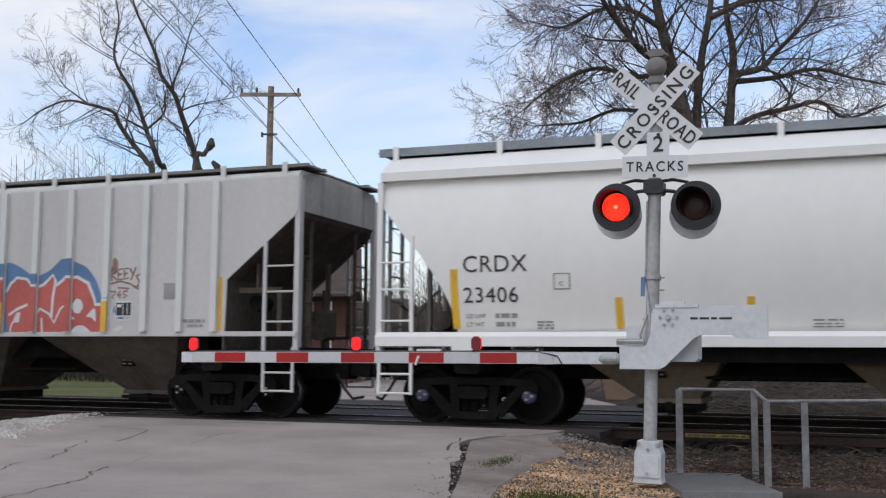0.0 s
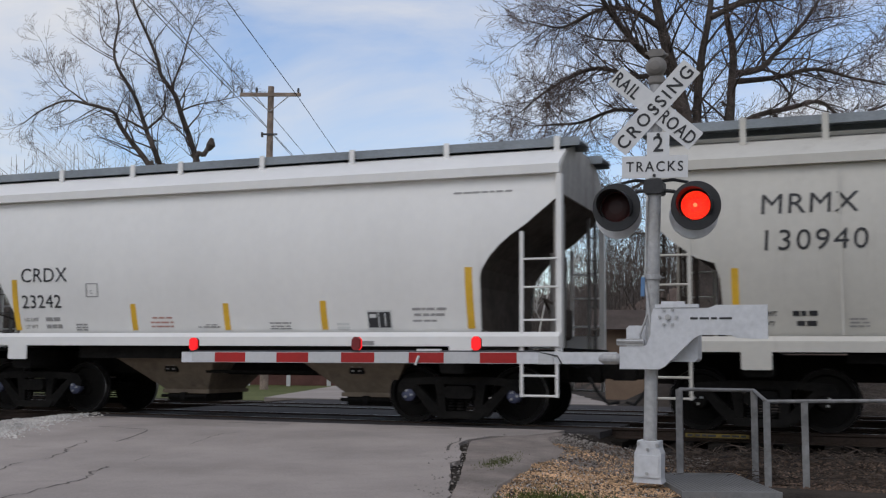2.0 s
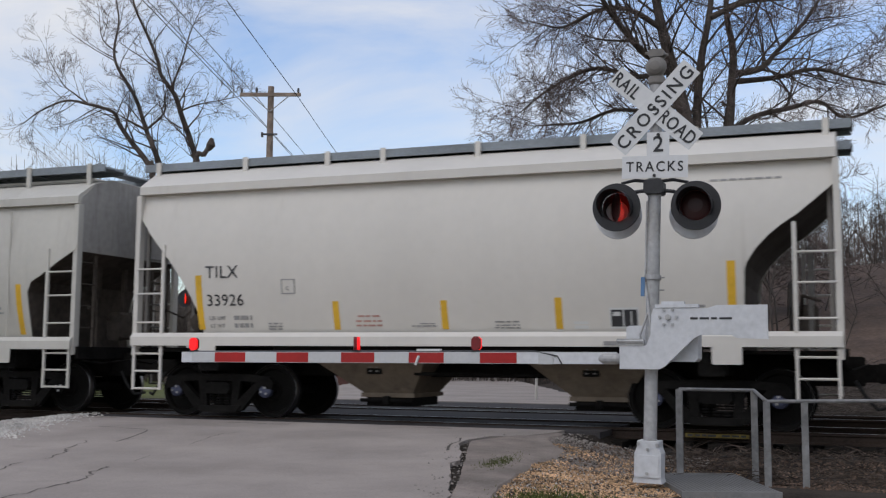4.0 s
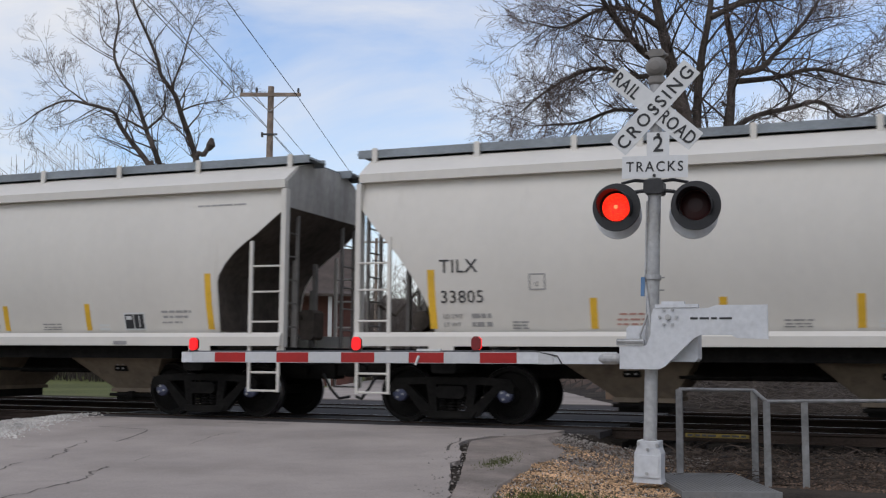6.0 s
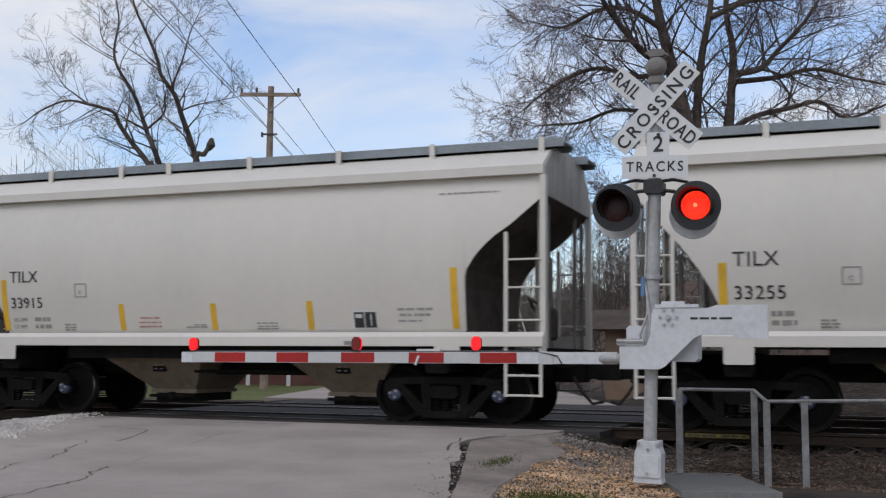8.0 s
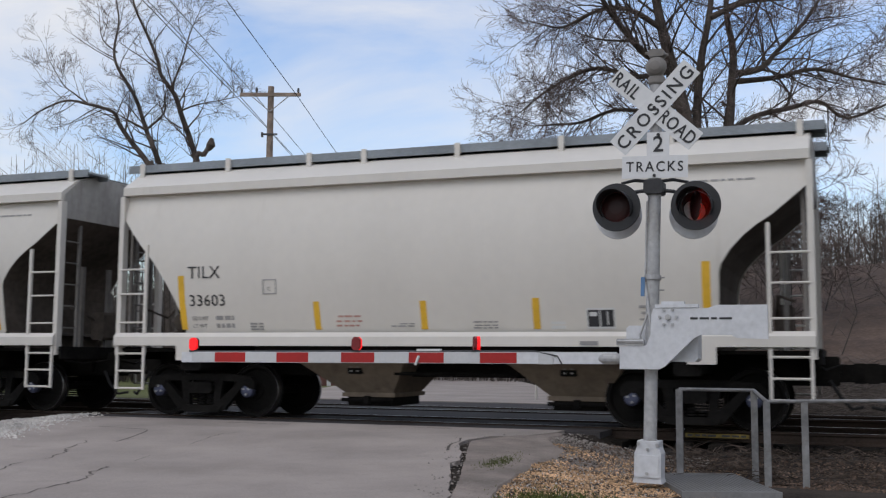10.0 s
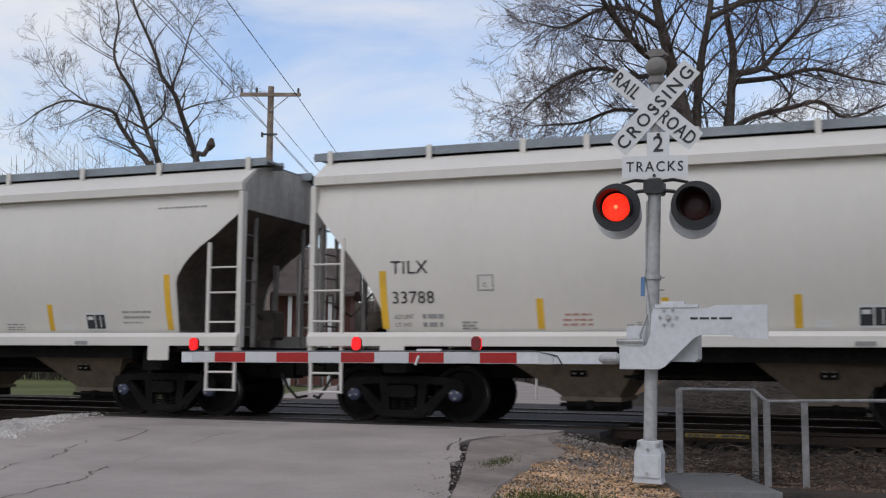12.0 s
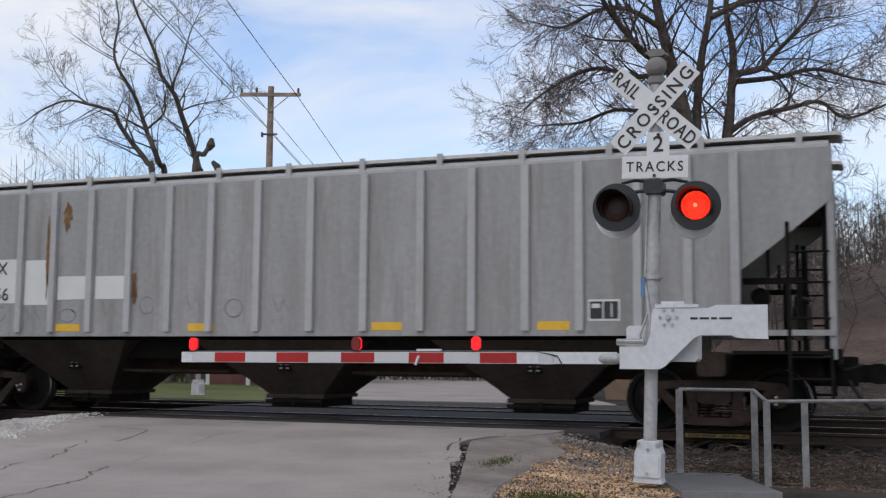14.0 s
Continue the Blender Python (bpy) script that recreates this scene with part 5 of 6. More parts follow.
def mast(signal, height, z0=0.38):
    s = Shape()
    s.tube([(0, 0, z0), (0, 0, height)], 0.068, 20)
    part("mast", s, M["galv"], signal, "galvanised round mast", smooth=True)
    b = Shape()
    b.prism([(-0.15, 0.0), (0.15, 0.0), (0.135, 0.05), (0.135, 0.30), (0.11, 0.36), (0.11, 0.42), (-0.11, 0.42), (-0.11, 0.36), (-0.135, 0.30), (-0.135, 0.05)], -0.13, 0.13)
    b.prism([(-0.12, 0.06), (0.12, 0.06), (0.11, 0.28), (-0.11, 0.28)], -0.15, -0.13)
    base = part("base", b, M["alu"], signal, "silver cast base bolted down")
    for x, z in ((0.0, 0.10), (0.0, 0.34), (-0.095, 0.39), (0.095, 0.39)):
        part("bolt", Shape().lathe([(0.018, -0.175 if z < 0.3 else -0.15), (0.018, -0.13)], seg=6, at=(x, 0, z)), M["cap_bolt"], base)


def blade(signal, body, angle, y, z, size):
    b = Shape().box(-0.57, 0.57, y - 0.004, y + 0.004, -0.1145, 0.1145, 0.004)
    p = part("crossbuck_blade", b, M["sign"], signal, "white crossbuck blade with black letters", pose(0, 0, z, ry=angle))
    for text, x, align in body:
        part("lettering", lettering(text, size, M["ink"], 0.76 if len(text) < 5 else 0.98, align, 0.002, 1.12 if len(text) < 5 else 1.28, bold=0.02), None, p, "", pose(x, y - 0.007, -size / 2))


def near_signal():
    """Mast with bell, crossbuck, track count, flashing lamps and the gate; its foot is at the origin."""
    sg = thing("crossing_signal", "silver railroad crossing signal with crossbuck, red flashing lamps and lowered gate", "crossing signal", at=pose(-1.95, 11.22, -0.22, ry=1.75))
    mast(sg, 4.2)
    s = Shape()
    s.lathe([(0.072, 3.98), (0.09, 4.0), (0.09, 4.06), (0.06, 4.1), (0.05, 4.2)], axis="z", seg=20)
    s.box(-0.06, 0.06, -0.05, 0.08, 4.08, 4.3, 0.02)
    s.lathe([(0.015, -0.135), (0.05, -0.13), (0.085, -0.105), (0.108, -0.06), (0.113, -0.045), (0.10, -0.04), (0.03, -0.045)], seg=24, at=(0, 0, 4.17))
    s.box(-0.085, 0.085, -0.07, 0.07, 4.28, 4.36, 0.02)
    s.tube([(-0.12, -0.02, 4.33), (0.12, -0.02, 4.30)], 0.016, 6)
    part("bell", s, M["mid"], sg, "grey weathered crossing bell", pose(0, 0, 0.16))
    blade(sg, [("RAIL", -0.555, "LEFT"), ("ROAD", 0.55, "RIGHT")], 41, -0.085, 3.88, 0.142)
    blade(sg, [("CROSSING", 0.0, "CENTER")], -48, -0.097, 3.88, 0.138)
    s = Shape().box(-0.075, 0.16, -0.09, -0.082, 3.36, 3.62)
    p = part("count_sign", s, M["sign"], sg, "small white sign with a black 2", pose(0, 0, 0))
    part("lettering", lettering("2", 0.17, M["ink"], 1.0, "CENTER", 0.002, bold=0.015), None, p, "", pose(0.045, -0.093, 3.415))
    s = Shape().box(-0.33, 0.355, -0.098, -0.09, 3.135, 3.37)
    p = part("tracks_sign", s, M["sign"], sg, "white sign that reads TRACKS", pose(0, 0, 0))
    part("lettering", lettering("TRACKS", 0.108, M["ink"], 0.92, "CENTER", 0.002, 1.25, bold=0.012), None, p, "", pose(0.012, -0.101, 3.205))
    for x, z in ((0.012, 3.16), (0.045, 3.59), (0.0, 3.88)):
        part("bolt", Shape().lathe([(0.018, -0.115), (0.018, -0.09)], seg=8, at=(x, 0, z)), M["ink"], sg)
    # lamp bracket
    s = Shape()
    s.box(-0.10, 0.10, -0.11, 0.11, 2.97, 3.12, 0.02)
    for k in (-1, 1):
        s.tube([(0, -0.05, 3.1), (k * 0.2, -0.05, 3.12), (k * 0.34, 0.0, 3.10), (k * 0.37, 0.05, 2.98)], 0.018, 8)
        s.tube([(0, -0.03, 3.02), (k * 0.2, -0.03, 3.0), (k * 0.3, 0.05, 2.96)], 0.02, 8)
    part("lamp_bracket", s, M["black"], sg)
    lenses = [lamp_unit(sg, -0.38, 2.83, -0.10, -1), lamp_unit(sg, 0.44, 2.84, -0.10, -1)]
    for x in (-0.425, 0.375):
        lamp_unit(sg, x, 2.785, 0.24, 1, False)
    # flasher cable, tag plate and step clamps
    s = Shape().tube([(-0.075, -0.04, 1.25), (-0.11, -0.08, 1.5), (-0.02, -0.1, 1.75), (-0.075, -0.03, 2.05), (-0.07, -0.02, 2.9)], 0.013, 6)
    s.tube([(-0.02, -0.1, 1.25), (0.02, -0.13, 1.5), (-0.03, -0.1, 1.8)], 0.012, 6)
    part("cable", s, M["galv"], sg)
    part("tag_plate", Shape().box(-0.115, -0.075, -0.06, -0.05, 1.9, 2.1), M["spray_blue"], sg, "small blue tag plate")
    part("clamp", Shape().lathe([(0.075, 2.07), (0.085, 2.08), (0.085, 2.12), (0.075, 2.13)], axis="z", seg=16), M["galv"], sg)
    for z in (1.97, 2.1):
        part("bolt", Shape().tube([(0.06, 0, z), (0.12, -0.02, z)], 0.008, 6), M["galv"], sg)
    # gate mechanism: the box behind, the cast support with its counterweight in front
    level = pose(0, 0, 1.4, ry=-1.6) @ pose(0, 0, -1.4)
    part("mechanism_box", Shape().box(-0.26, 0.47, -0.02, 0.30, 1.23, 1.60, 0.03), M["alu"], sg, "silver gate mechanism box", level)
    pl = [(-0.30, 1.15), (0.10, 1.15), (0.16, 1.18), (0.45, 1.46), (0.52, 1.50), (0.82, 1.50), (0.87, 1.47), (1.17, 1.46), (1.17, 1.80), (0.68, 1.80), (0.60, 1.77), (0.05, 1.77), (0.03, 1.70), (0.02, 1.50), (-0.03, 1.39), (-0.30, 1.38)]
    arm = part("gate_support", Shape().prism(pl, -0.19, -0.12), M["alu"], sg, "silver cast gate support with counterweight", level)
    part("counterweight", Shape().box(0.90, 1.16, -0.16, -0.02, 1.475, 1.79, 0.02), M["alu"], arm)
    part("lip", Shape().box(0.07, 0.5, -0.2, -0.1, 1.775, 1.81).box(0.13, 0.36, -0.18, -0.1, 1.81, 1.84), M["alu"], arm)
    for k in range(6):
        a = radians(60 * k)
        part("bolt", Shape().lathe([(0.016, -0.215), (0.016, -0.19)], seg=6, at=(0.20 + 0.085 * math.cos(a), 0, 1.68 + 0.085 * math.sin(a))), M["cap_bolt"], arm)
    part("bolt", Shape().lathe([(0.028, -0.23), (0.028, -0.19)], seg=8, at=(0.20, 0, 1.68)), M["galv"], arm)
    part("maker_plate", bars([(0.42, 0.83, 1.655, 0.022)], -0.1935, seed=4), M["ink"], arm)
    part("clamp", Shape().box(-0.33, -0.05, -0.2, -0.12, 1.39, 1.46, 0.01).tube([(-0.32, -0.2, 1.43), (-0.05, -0.2, 1.43)], 0.018, 6), M["galv"], arm)
    part("shear_bolt", Shape().lathe([(0.03, -0.52), (0.06, -0.47), (0.06, -0.33), (0.045, -0.3)], axis="x", seg=14, at=(0.0, -0.16, 1.255)), M["galv"], arm)
    # the arm and its sheeting, sixteen-inch stripes
    yb, dz = -0.16, 1.262
    s = Shape().box(-5.60, -0.33, yb - 0.02, yb + 0.02, dz - 0.062, dz + 0.062, 0.006)
    bar = part("gate_arm", s, M["alu"], sg, "long silver gate arm with red and white stripes", pose(0, 0, 1.26, ry=-1.95) @ pose(0, 0, -1.26))
    x = -1.40
    for i in range(10):
        w = 0.415 if i < 9 else 0.32
        part("stripe", Shape().box(x - w + 0.002, x - 0.002, yb - 0.0245, yb - 0.018, dz - 0.056, dz + 0.056), M["stripe_red"] if i % 2 == 0 else M["stripe_white"], bar)
        x -= w
    part("bracket", Shape().box(-1.16, -1.0, yb - 0.03, yb + 0.03, dz - 0.066, dz + 0.066, 0.005), M["stripe_white"], bar)
    part("arm_cable", Shape().tube([(-5.5, yb, dz + 0.068), (-3.0, yb, dz + 0.072), (-1.2, yb - 0.02, dz + 0.07), (-0.95, yb - 0.035, dz + 0.02), (-0.9, yb - 0.035, dz - 0.07)], 0.008, 6), M["wire"], bar)
    part("cable_cover", Shape().box(-2.55, -2.27, yb - 0.03, yb + 0.03, dz + 0.07, dz + 0.095, 0.005).tube([(-2.52, yb - 0.03, dz + 0.02), (-2.56, yb - 0.035, dz - 0.08)], 0.016, 6), M["trim"], bar)
    arm_lenses = []
    for k, xx in enumerate((-5.44, -3.29, -1.86)):
        c = Shape()
        c.box(xx - 0.05, xx + 0.05, yb - 0.03, yb + 0.03, dz + 0.062, dz + 0.085, 0.005)
        part("lamp_foot", c, M["black"], bar)
        d = Shape()
        d.mi = 0
        r, hh = 0.05, 0.075
        for f, mi in ((-1, 0), (1, 1)):
            d.mi = mi
            d.box(-r, r, min(0.001 * f, 0.034 * f), max(0.001 * f, 0.034 * f), -hh, hh, 0.03)
        ln = part("arm_lens", d, [M["lit_arm"], M["lens_arm"]], bar, "red gate lamp", pose(xx, yb, dz + 0.155))
        arm_lenses.append(ln)
    return sg, lenses, arm_lenses


def far_signal():
    """The signal on the other side of the tracks, seen through the gaps between cars."""
    sg = thing("far_crossing_signal", "silver crossing signal beyond the tracks with red flashing lamps", "crossing signal", at=pose(-17.25, 26.2, -0.02))
    mast(sg, 4.0)
    lenses = []
    for x in (-0.45, 0.45):
        s = Shape().lathe([(0.155, -0.1), (0.25, -0.1), (0.25, -0.085), (0.155, -0.085)], seg=28, at=(x, 0, 2.72))
        part("lamp_target", s, M["black"], sg)
        part("housing", Shape().lathe([(0.15, -0.085), (0.16, 0.0), (0.1, 0.12)], seg=20, at=(x, 0, 2.72)), M["alu"], sg)
        lenses.append(part("lens", disc_lens(), [M["lit"], M["lit_core"], M["lens_dark"]], sg, "round red glass lens", pose(x, -0.105, 2.72)))
    part("lamp_bracket", Shape().tube([(-0.4, 0, 2.95), (0.4, 0, 2.95)], 0.02, 8).box(-0.1, 0.1, -0.1, 0.1, 2.88, 3.02, 0.02), M["black"], sg)
    for a in (40, -40):
        part("crossbuck_blade", Shape().box(-0.61, 0.61, 0.08, 0.09, -0.114, 0.114), M["alu"], sg, "", pose(0, 0, 3.6, ry=a))
    part("mechanism_box", Shape().box(-0.3, 0.45, -0.2, 0.2, 1.0, 1.5, 0.03), M["alu"], sg)
    return sg, lenses


NEAR, LENSES, ARM_LENSES = near_signal()
FAR, FAR_LENSES = far_signal()


# ---- walkway railing beside the mast ----
def railing():
    r = thing("pipe_railing", "grey steel pipe railing round a small walkway", "railing")
    A, B, C, D, E = (-1.80, 12.35, 0.70), (-1.02, 12.75, 0.69), (-0.84, 12.1, 0.59), (-0.46, 12.25, 0.59), (0.62, 12.62, 0.62)
    for p in (A, B, C, D, (0.75, 12.66, 0.62)):
        part("post", Shape().box(p[0] - 0.035, p[0] + 0.035, p[1] - 0.035, p[1] + 0.035, -0.55, p[2], 0.006), M["pipe"], r)
    F = (2.6, 13.3, 0.64)
    for p, q in ((A, B), (B, C), (C, F)):
        part("top_rail", Shape().tube([p, q], 0.02, 8), M["pipe"], r)
    return r


def grating():
    g = thing("steel_grating", "worn grey steel grating step beside the mast", "grating", at=pose(-1.27, 11.25, -0.255, rz=20.5))
    for y in (-0.55, 1.16):
        part("frame_bar", Shape().box(-0.48, 0.48, y, y + 0.04, -0.03, 0.03), M["grate"], g)
    for i in range(22):
        x = -0.46 + i * 0.0438
        part("bar", Shape().box(x, x + 0.022, -0.52, 1.17, -0.02, 0.025), M["grate"], g)
    k = thing("lower_walkway", "grey steel walkway plank at the foot of the railing", "walkway", at=pose(1.6, 11.75, -0.34, rz=20.5))
    part("plank", Shape().box(-2.0, 3.0, -0.4, 0.35, -0.03, 0.03, 0.005), M["grate"], k)


def marker_board():
    b = thing("marker_board", "yellow board with worn black marks lying by the track", "board", at=pose(-1.84, 16.38, -0.075, rx=-8, rz=1))
    part("board", Shape().box(-0.46, 0.45, -0.02, 0.02, -0.03, 0.03, 0.005), M["old_yellow"], b)
    part("marks", bars([(-0.43, -0.02, -0.014, 0.028), (0.06, 0.42, -0.014, 0.028)], -0.024, seed=8), M["ink"], b)


railing()
grating()
marker_board()


# ---- trees, poles and what lies beyond ----
def bough(s, twigs, p, d, length, r, depth, rnd, droop=0.0, spread=0.7, twig_from=3, gen=(4, 6)):
    """Grow a long bending limb from p along d and its side shoots; thin wood goes into twigs."""
    n = 5 if depth < 3 else 3
    pts, rad = [p.copy()], [r]
    q, h = p.copy(), d.normalized()
    turn = Vector((rnd.gauss(0, 0.07), rnd.gauss(0, 0.07), rnd.gauss(0.03, 0.06) - droop))
    for i in range(n):
        h = (h + turn + Vector((rnd.gauss(0, 0.10), rnd.gauss(0, 0.10), rnd.gauss(0, 0.09)))).normalized()
        q = q + h * (length / n)
        pts.append(q.copy())
        rad.append(max(0.0045, r * (1 - 0.8 * (i + 1) / n)))
    (twigs if depth >= twig_from else s).tube(pts, rad, 6 if depth < 2 else (4 if depth < 3 else 3), False)
    if depth >= 4:
        return
    k = rnd.randint(*gen) + (1 if depth < 3 else 0)
    for i in range(k):
        f = 0.15 + 0.83 * (i + rnd.uniform(0, 1)) / k
        j = min(int(f * n), n - 1)
        base = pts[j].lerp(pts[j + 1], f * n - j)
        axis = (pts[j + 1] - pts[j]).normalized()
        o = axis.orthogonal().normalized()
        o.rotate(Matrix.Rotation(rnd.uniform(0, 6.283), 3, axis))
        nd = (axis * rnd.uniform(0.75, 1.1) + o * spread * rnd.uniform(0.7, 1.2)).normalized()
        bough(s, twigs, base, nd, max(0.3, length * rnd.uniform(0.45, 0.8) * (1.05 - 0.5 * f)), max(0.0065, r * (1 - 0.65 * f) * 0.5), depth + 1, rnd, droop, spread, twig_from, gen)


def limb(s, path, r0, r1, seg=9):
    pts = []
    path = [Vector(p) for p in path]
    for i in range(len(path) - 1):
        a, b, c, d = path[max(i - 1, 0)], path[i], path[i + 1], path[min(i + 2, len(path) - 1)]
        for k in range(4):
            f = k / 4
            pts.append(0.5 * ((2 * b) + (c - a) * f + (2 * a - 5 * b + 4 * c - d) * f * f + (3 * b - a - 3 * c + d) * f ** 3))
    pts.append(path[-1])
    n = len(pts)
    s.tube(pts, [r0 + (r1 - r0) * i / (n - 1) for i in range(n)], seg, False)
    return pts


def tree(name, label, base, limbs, seed, shoots, gen, droop=0.0, dense=1.0, spread=0.75, bark="bark"):
    """limbs: (path from the base, start radius, end radius); shoots: side branches a limb."""
    t = thing(name, label, "tree", "bare trees", at=pose(*base))
    rnd, s, tw = random.Random(seed), Shape(), Shape()
    for path, r0, r1, n, reach in limbs:
        n = int(n * dense)
        pts = limb(s, path, r0, r1)
        for i in range(n):
            f = 0.12 + 0.87 * (i + rnd.uniform(0, 1)) / n if i else 0.999
            k = min(int(f * (len(pts) - 1)), len(pts) - 2)
            b = pts[k].lerp(pts[k + 1], f * (len(pts) - 1) - k)
            ax = (pts[k + 1] - pts[k]).normalized()
            o = ax.orthogonal().normalized()
            o.rotate(Matrix.Rotation(rnd.uniform(0, 6.283), 3, ax))
            nd = (ax * rnd.uniform(0.4, 0.9) + o * spread).normalized() if i else ax
            bough(s, tw, b, nd, reach * rnd.uniform(0.65, 1.45), max(0.013, min(0.042, (r0 + (r1 - r0) * f) * 0.4)), 1, rnd, droop, spread, 3, gen)
    part("trunk", s, M[bark], t, smooth=True)
    part("crown", tw, M["twig"] if bark == "bark" else M[bark], t)
    return t


def flat_limb(points, x0, z0, y0, k, bulge, r0, r1, shoots, reach, seed):
    """A limb drawn in the plane that faces the road: points are (across, up) in tenths of a degree or so, k of them to a metre."""
    rnd = random.Random(seed)
    out, y = [], 0.0
    for i, (a, b) in enumerate(points):
        out.append(((a - x0) / k, y, z0 + (y0 - b) / k))
        y += rnd.uniform(-1, 1) * bulge
    return out, r0, r1, shoots, reach


def trees():
    # the big tree behind the signal: three stems from one foot, wide crown
    R = lambda pts, r0, r1, n, reach, sd, bulge=0.7: flat_limb(pts, 1245, 8.3, 230, 57, bulge * 0.8, r0 * 0.84, r1 * 0.75, n, reach, sd)
    tree("bare_tree", "tall bare tree with several stems and a wide twiggy crown", (-4.1, 34.2, 0, 0, 0, 20.6), [
        R([(1250, 705), (1248, 500), (1238, 380), (1222, 260), (1205, 170), (1182, 80), (1165, 0), (1150, -120), (1130, -250)], 0.42, 0.10, 13, 3.0, 1, 0.1),
        R([(1243, 420), (1236, 300), (1238, 200), (1245, 100), (1262, 0), (1275, -150)], 0.24, 0.09, 8, 2.6, 2, 0.2),
        R([(1242, 360), (1262, 300), (1288, 240), (1296, 150), (1300, 80), (1290, 0), (1300, -140)], 0.23, 0.09, 8, 2.6, 3, 0.2),
        R([(1190, 110), (1140, 95), (1090, 50), (1055, 0), (1025, -60), (985, -110)], 0.16, 0.05, 13, 2.2, 4),
        R([(1190, 120), (1130, 130), (1060, 110), (1005, 125), (960, 148), (925, 175)], 0.12, 0.03, 15, 1.5, 5),
        R([(1208, 185), (1150, 190), (1090, 185), (1030, 208), (980, 216), (940, 226)], 0.10, 0.03, 14, 1.2, 6),
        R([(1170, 40), (1110, 10), (1050, 20), (990, 48), (945, 50)], 0.12, 0.03, 15, 1.7, 7),
        R([(1300, 125), (1345, 120), (1385, 80), (1430, 30), (1470, -30)], 0.14, 0.05, 10, 2.2, 8),
        R([(1290, 235), (1335, 205), (1400, 190), (1445, 184), (1500, 208), (1560, 190), (1620, 175)], 0.12, 0.03, 11, 1.5, 9),
        R([(1298, 140), (1380, 130), (1450, 115), (1520, 130), (1590, 150)], 0.12, 0.03, 11, 1.8, 10),
        R([(1262, 20), (1330, -10), (1410, -20), (1480, -70)], 0.13, 0.04, 9, 2.2, 11),
        R([(1262, 300), (1320, 290), (1370, 270), (1410, 300), (1440, 345)], 0.09, 0.02, 8, 1.1, 12),
        R([(1240, 400), (1300, 390), (1360, 360), (1400, 370)], 0.08, 0.02, 8, 1.0, 13),
        R([(1262, 305), (1310, 330), (1360, 345), (1410, 390), (1450, 440)], 0.10, 0.02, 9, 1.3, 15),
        R([(1246, 430), (1300, 420), (1360, 400), (1420, 430)], 0.09, 0.02, 9, 1.2, 16),
        R([(1246, 470), (1310, 480), (1370, 450), (1440, 480)], 0.09, 0.02, 9, 1.2, 17),
        R([(1244, 420), (1190, 400), (1130, 420), (1080, 400)], 0.09, 0.02, 9, 1.2, 18),
        R([(1240, 330), (1190, 300), (1130, 330), (1080, 350), (1030, 340)], 0.09, 0.02, 8, 1.1, 14)], 11, 9, (3, 4), 0.012, dense=2.1)
    # the small tree beyond the road: three leaning stems
    Q = lambda pts, r0, r1, n, reach, sd, bulge=0.4: flat_limb(pts, 280, 9.1, 290, 43, bulge, r0 * 0.72, r1 * 0.6, n, reach, sd)
    tree("bare_tree", "bare open tree with leaning dark stems", (-26.85, 37.33, 0, 0, 0, 20.6), [
        Q([(300, 680), (275, 330), (262, 290), (228, 248), (207, 218), (198, 198), (150, 182), (105, 173), (60, 192), (30, 215)], 0.2, 0.03, 13, 1.7, 21),
        Q([(310, 680), (290, 330), (281, 290), (270, 255), (255, 228), (236, 170), (207, 120), (197, 85), (205, 35), (195, -10)], 0.2, 0.04, 12, 1.7, 22),
        Q([(370, 680), (355, 340), (345, 290), (326, 238), (312, 195), (297, 155), (272, 120), (264, 90), (246, 45), (226, 0), (210, -60)], 0.22, 0.06, 13, 1.8, 23),
        Q([(150, 182), (120, 160), (95, 140), (70, 95)], 0.06, 0.02, 7, 1.2, 24),
        Q([(255, 228), (230, 215), (205, 200)], 0.08, 0.05, 3, 1.0, 25),
        Q([(256, 228), (285, 195), (288, 165), (300, 150)], 0.08, 0.03, 5, 1.2, 26),
        Q([(312, 195), (345, 180), (385, 170), (410, 160)], 0.06, 0.02, 7, 1.1, 27),
        Q([(297, 155), (320, 105), (335, 60), (345, 30)], 0.07, 0.02, 8, 1.3, 28),
        Q([(320, 225), (290, 205), (280, 180)], 0.05, 0.02, 5, 0.9, 29),
        Q([(198, 85), (170, 60), (165, 20)], 0.05, 0.02, 6, 1.1, 30)], 37, 6, (2, 3), 0.0, dense=1.6, spread=0.7)
    t = thing("broken_stub", "dark broken stub of an old limb beside the leaning tree", "stump", at=pose(-25.2, 37.95, 0, rz=20.6))
    s = Shape()
    limb(s, [(-0.15, 0, 0), (-0.25, 0, 8.6), (0.15, 0, 9.5), (0.35, 0, 9.8)], 0.14, 0.09)
    s.tube([(0.3, 0, 9.7), (0.42, 0, 9.9), (0.45, 0, 10.2)], [0.11, 0.2, 0.08], 8)
    s.tube([(0.5, 0, 9.2), (0.7, 0, 9.0), (0.85, 0, 8.5)], [0.09, 0.16, 0.1], 8)
    part("stub", s, M["bark"], t)
    # pale shrub
    tree("pale_shrub", "small shrub with pale peeling branches", (-7.75, 27.6, -0.1), [
        ([(0, 0, 0), (0.05, 0, 1.5), (0.25, 0, 2.6), (0.5, 0, 3.3)], 0.04, 0.015, 4, 0.7),
        ([(0.05, 0, 1.2), (-0.3, 0, 1.9), (-0.5, 0, 2.6)], 0.03, 0.012, 4, 0.6)], 51, 4, (2, 3), bark="pale_bark")


